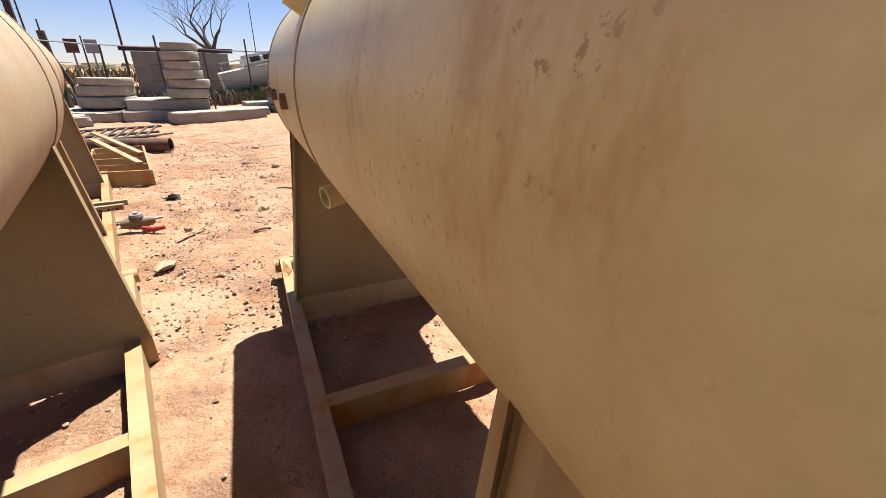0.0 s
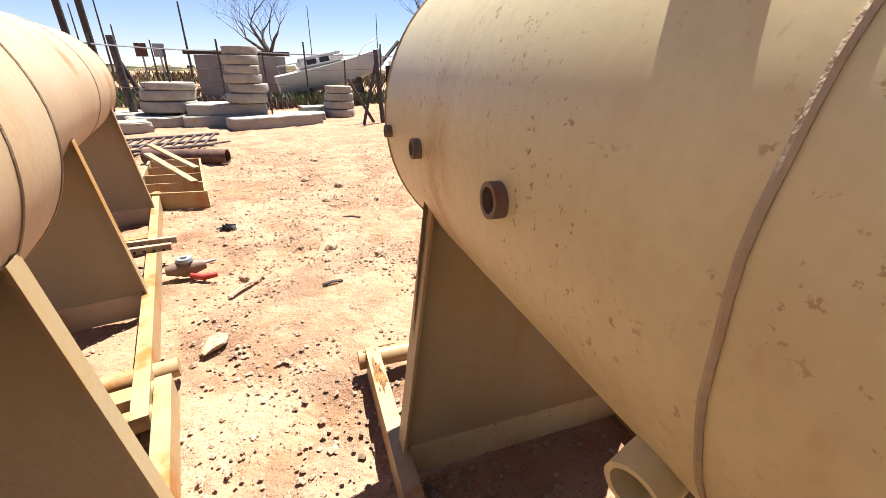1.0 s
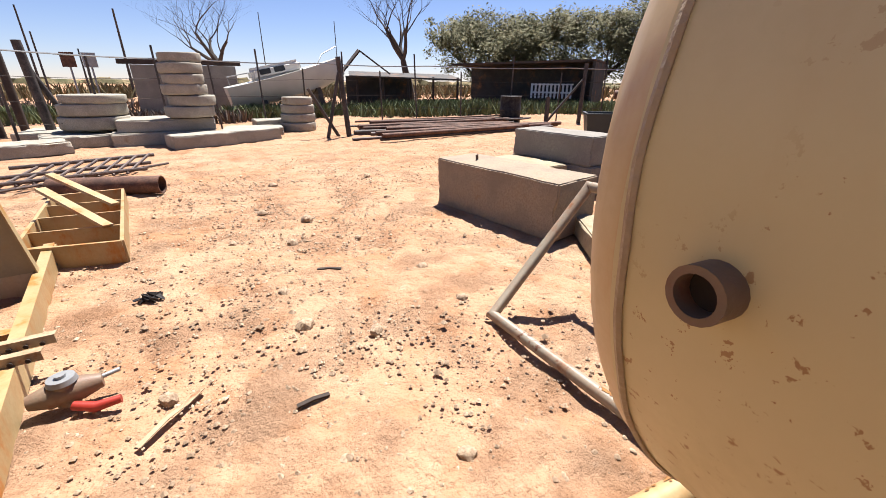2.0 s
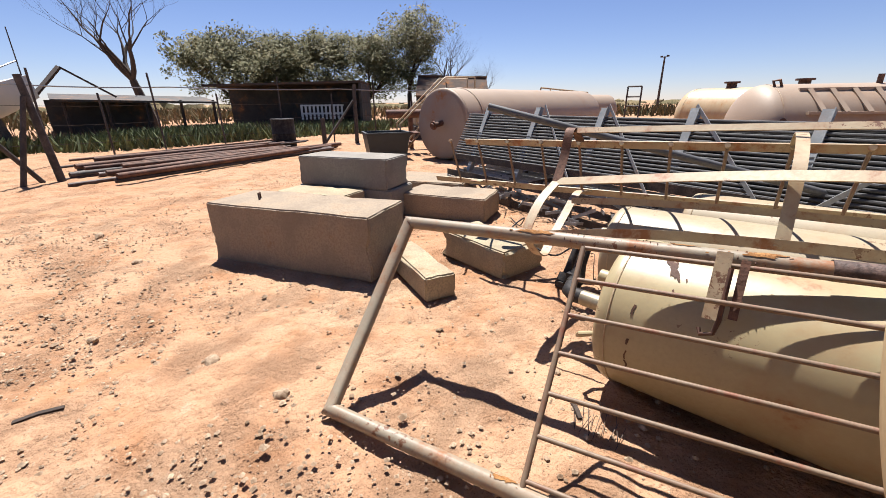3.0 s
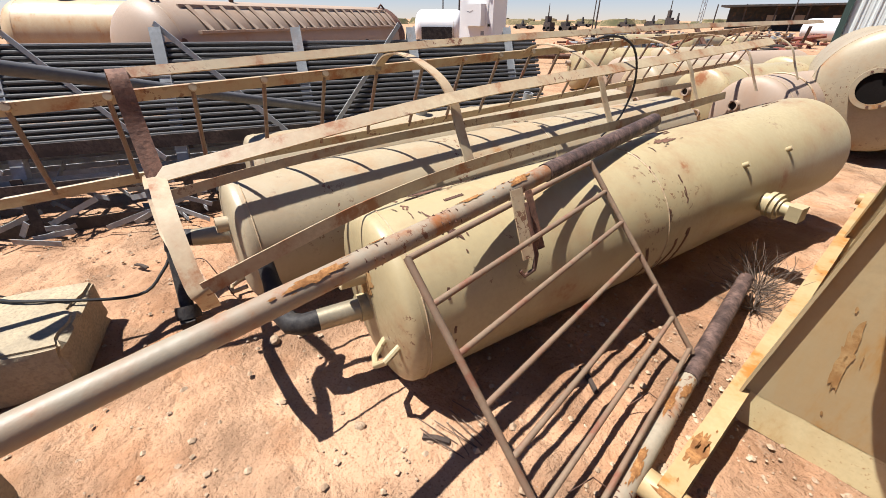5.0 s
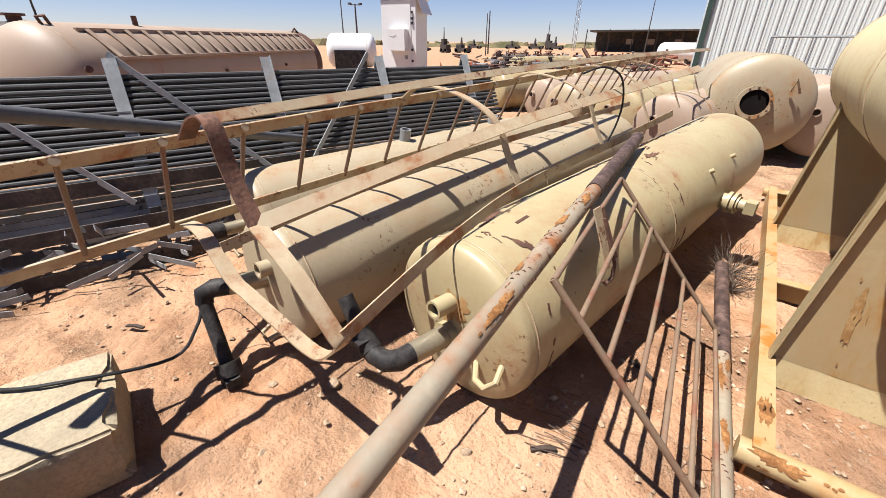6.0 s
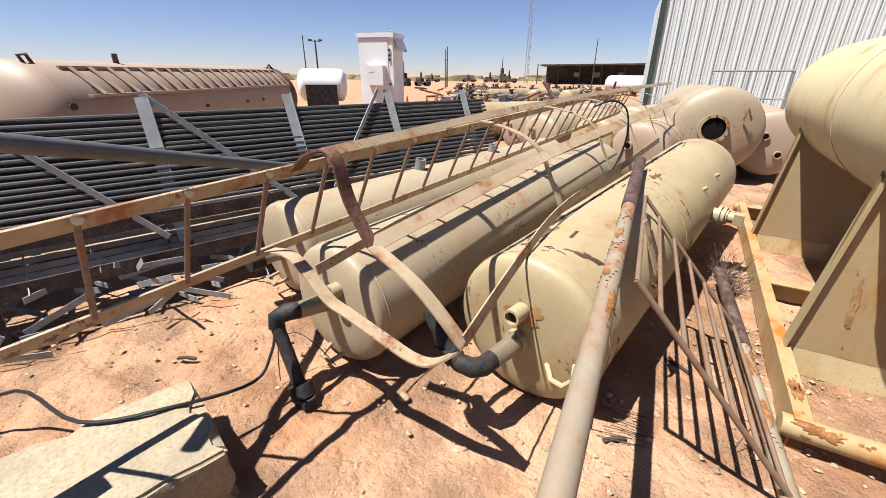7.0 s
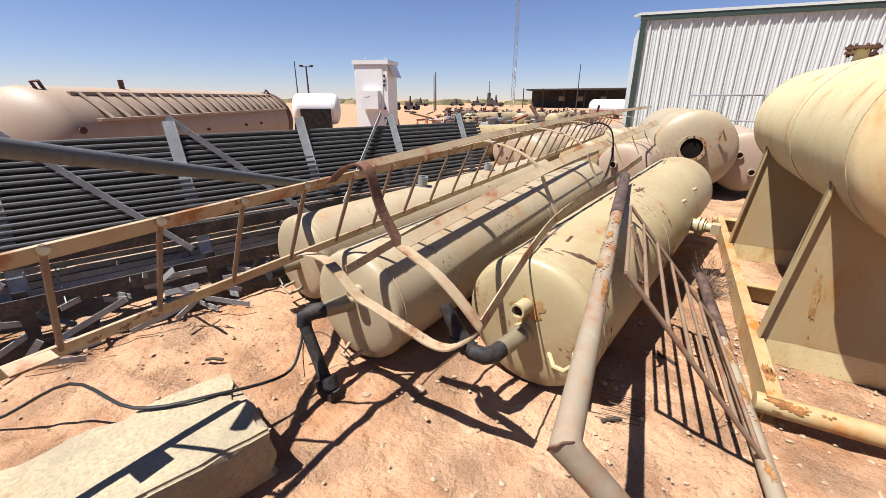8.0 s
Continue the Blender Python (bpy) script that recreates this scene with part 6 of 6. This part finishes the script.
part("wall_face", Shape().box((-2.6, 26.4, 1.05), (4.2, 0.3, 2.1)).box((-4.55, 27.9, 1.05), (0.3, 3.0, 2.1)), M_CONCG, wallb)
part("top_beam", Shape().box((-2.7, 26.4, 2.22), (4.9, 0.35, 0.2)), M_WOOD, wallb)
whc = thing("white_crate", "white slatted plastic crate beside shed", "crate", pose(18.2, 26.4, 0, 0, 0, -45))
part("frame", Shape().box((0, 0, 0.9), (2.6, 0.9, 0.08)).box((0, 0, 1.4), (2.6, 0.9, 0.08)), M_WHITE, whc)
for i in range(11):
    part("slat", Shape().box((-1.25 + 0.25 * i, -0.46, 1.0), (0.12, 0.05, 0.9)), M_WHITE, whc)


def boat():
    t = thing("boat", "white cabin boat on stand, bow tilted up", "boat", pose(1.75, 24.6, 1.45, 0, -12, 7) @ Matrix.Diagonal((0.78, 1, 1, 1)))
    hull = Shape()
    rings = []
    for i in range(13):
        k = i / 12
        x = -3.5 + 7.0 * k
        w = 1.15 * (1 - max(0, (k - 0.45) / 0.55) ** 2.2) + 0.02
        top = 0.30 + 0.28 * k * k
        keel = -0.75 + 0.55 * max(0, (k - 0.6) / 0.4) ** 1.6
        rings.append([(x, -w, top), (x, -w * 0.92, top - 0.35), (x, -w * 0.6, keel + 0.2), (x, 0, keel), (x, w * 0.6, keel + 0.2), (x, w * 0.92, top - 0.35), (x, w, top)])
    hull.rings(rings)
    part("hull", hull, M_HULL, t)
    part("cabin", rough_block((2.8, 1.5, 0.55), 90, 0.0, 2, 0.15), M_HULL, t, at=pose(-0.6, 0, 0.30))
    for x in (-1.25, -0.45):
        part("window", Shape().box((x, -0.76, 0.62), (0.6, 0.03, 0.22)), M_GLASS, t)
    part("cockpit_rail", Shape().tube([(1.6, -0.9, 0.42), (2.2, -0.6, 0.85), (3.4, 0, 1.05)], 0.025, 6), M_GALV, t)
    part("bow_rail", Shape().tube([(-3.3, -0.9, 0.35), (-3.3, -0.9, 0.7), (-2.2, -0.95, 0.7)], 0.025, 6), M_GALV, t)
    for x in (-1.8, 1.4):
        part("stand", Shape().box((x, 0, -0.95), (0.25, 1.6, 0.9)), M_DARK, t)


boat()
far_pole("thin leaning aerial pole beyond the fence", 0.9, 27.5, 4.6, 0.03, name="thin_pole")
far_pole("thin leaning aerial pole beyond the fence", 4.4, 26.5, 4.3, 0.03, name="thin_pole")
for i, (x, y, h) in enumerate(((-9.4, 31, 3.6), (-8.3, 33, 3.0), (-11, 30, 3.2), (-13, 36, 5.0), (-10, 50, 7), (-20, 60, 8))):
    far_pole("thin distant utility pole", x, y, h, 0.06 if i < 4 else 0.12, name="thin_pole")
sg = thing("road_sign", "two small dark road signs on poles", "sign", pose(-8.4, 31.5, 0))
part("sign_post", Shape().tube([(0, 0, 0), (0, 0, 2.7)], 0.05, 6).tube([(0.9, 0, 0), (0.9, 0, 2.7)], 0.05, 6), M_GALV, sg)
part("sign_plate", Shape().box((0, -0.05, 2.4), (0.6, 0.03, 0.7)), M_RUST, sg)
part("sign_plate", Shape().box((0.9, -0.05, 2.4), (0.6, 0.03, 0.7)), M_GALV, sg)


def weeds(name, label, spots, n, h, seed, mat):
    rnd = random.Random(seed)
    s = Shape()
    for i in range(n):
        cx, cy, rx, ry = spots[i % len(spots)]
        a, q = rnd.uniform(0, 6.28), math.sqrt(rnd.random())
        x, y = cx + rx * q * math.cos(a), cy + ry * q * math.sin(a)
        hh = h * rnd.uniform(0.4, 1.0)
        b = rnd.uniform(0, 6.28)
        w = hh * 0.10
        dx, dy = math.cos(b), math.sin(b)
        lx, ly = rnd.uniform(-0.4, 0.4) * hh, rnd.uniform(-0.4, 0.4) * hh
        s.add([(x - dx * w, y - dy * w, 0), (x + dx * w, y + dy * w, 0), (x + lx + dx * w * 0.8, y + ly + dy * w * 0.8, hh * 0.7), (x + lx * 1.6, y + ly * 1.6, hh)], [(0, 1, 2, 3)])
    me = bpy.data.meshes.new(name)
    me.from_pydata(s.v, [], s.f)
    me.materials.append(mat)
    tagged(new(name, me), label, "weeds", kind="stuff")


weeds("green_weeds", "green weeds growing along the fence", ((1.0, 22.5, 2.2, 1.0), (7.5, 22.5, 3.5, 1.6), (12.5, 22.5, 3.2, 1.8), (16.5, 21.5, 2.2, 1.6), (-7.5, 24, 2.6, 2.5), (13, 27, 4, 1.5), (9, 26, 3, 1.5), (4, 24, 5, 1.2), (20, 24, 5, 2.5)), 10000, 0.62, 6, M_WEED)
weeds("dry_grass", "dry grass beyond the fence", ((-8, 30, 6, 5), (5, 30, 8, 3), (16, 28, 7, 3), (26, 22, 6, 3), (-3, 21, 3, 1)), 5000, 0.55, 9, M_TWIG)

weeds("scrub_grass", "dull green scrub over the plain beyond the fence", ((10, 55, 22, 14), (45, 45, 18, 18), (-25, 55, 20, 16), (60, 10, 14, 16), (30, 70, 26, 14)), 9000, 1.3, 14, M_GRASS)
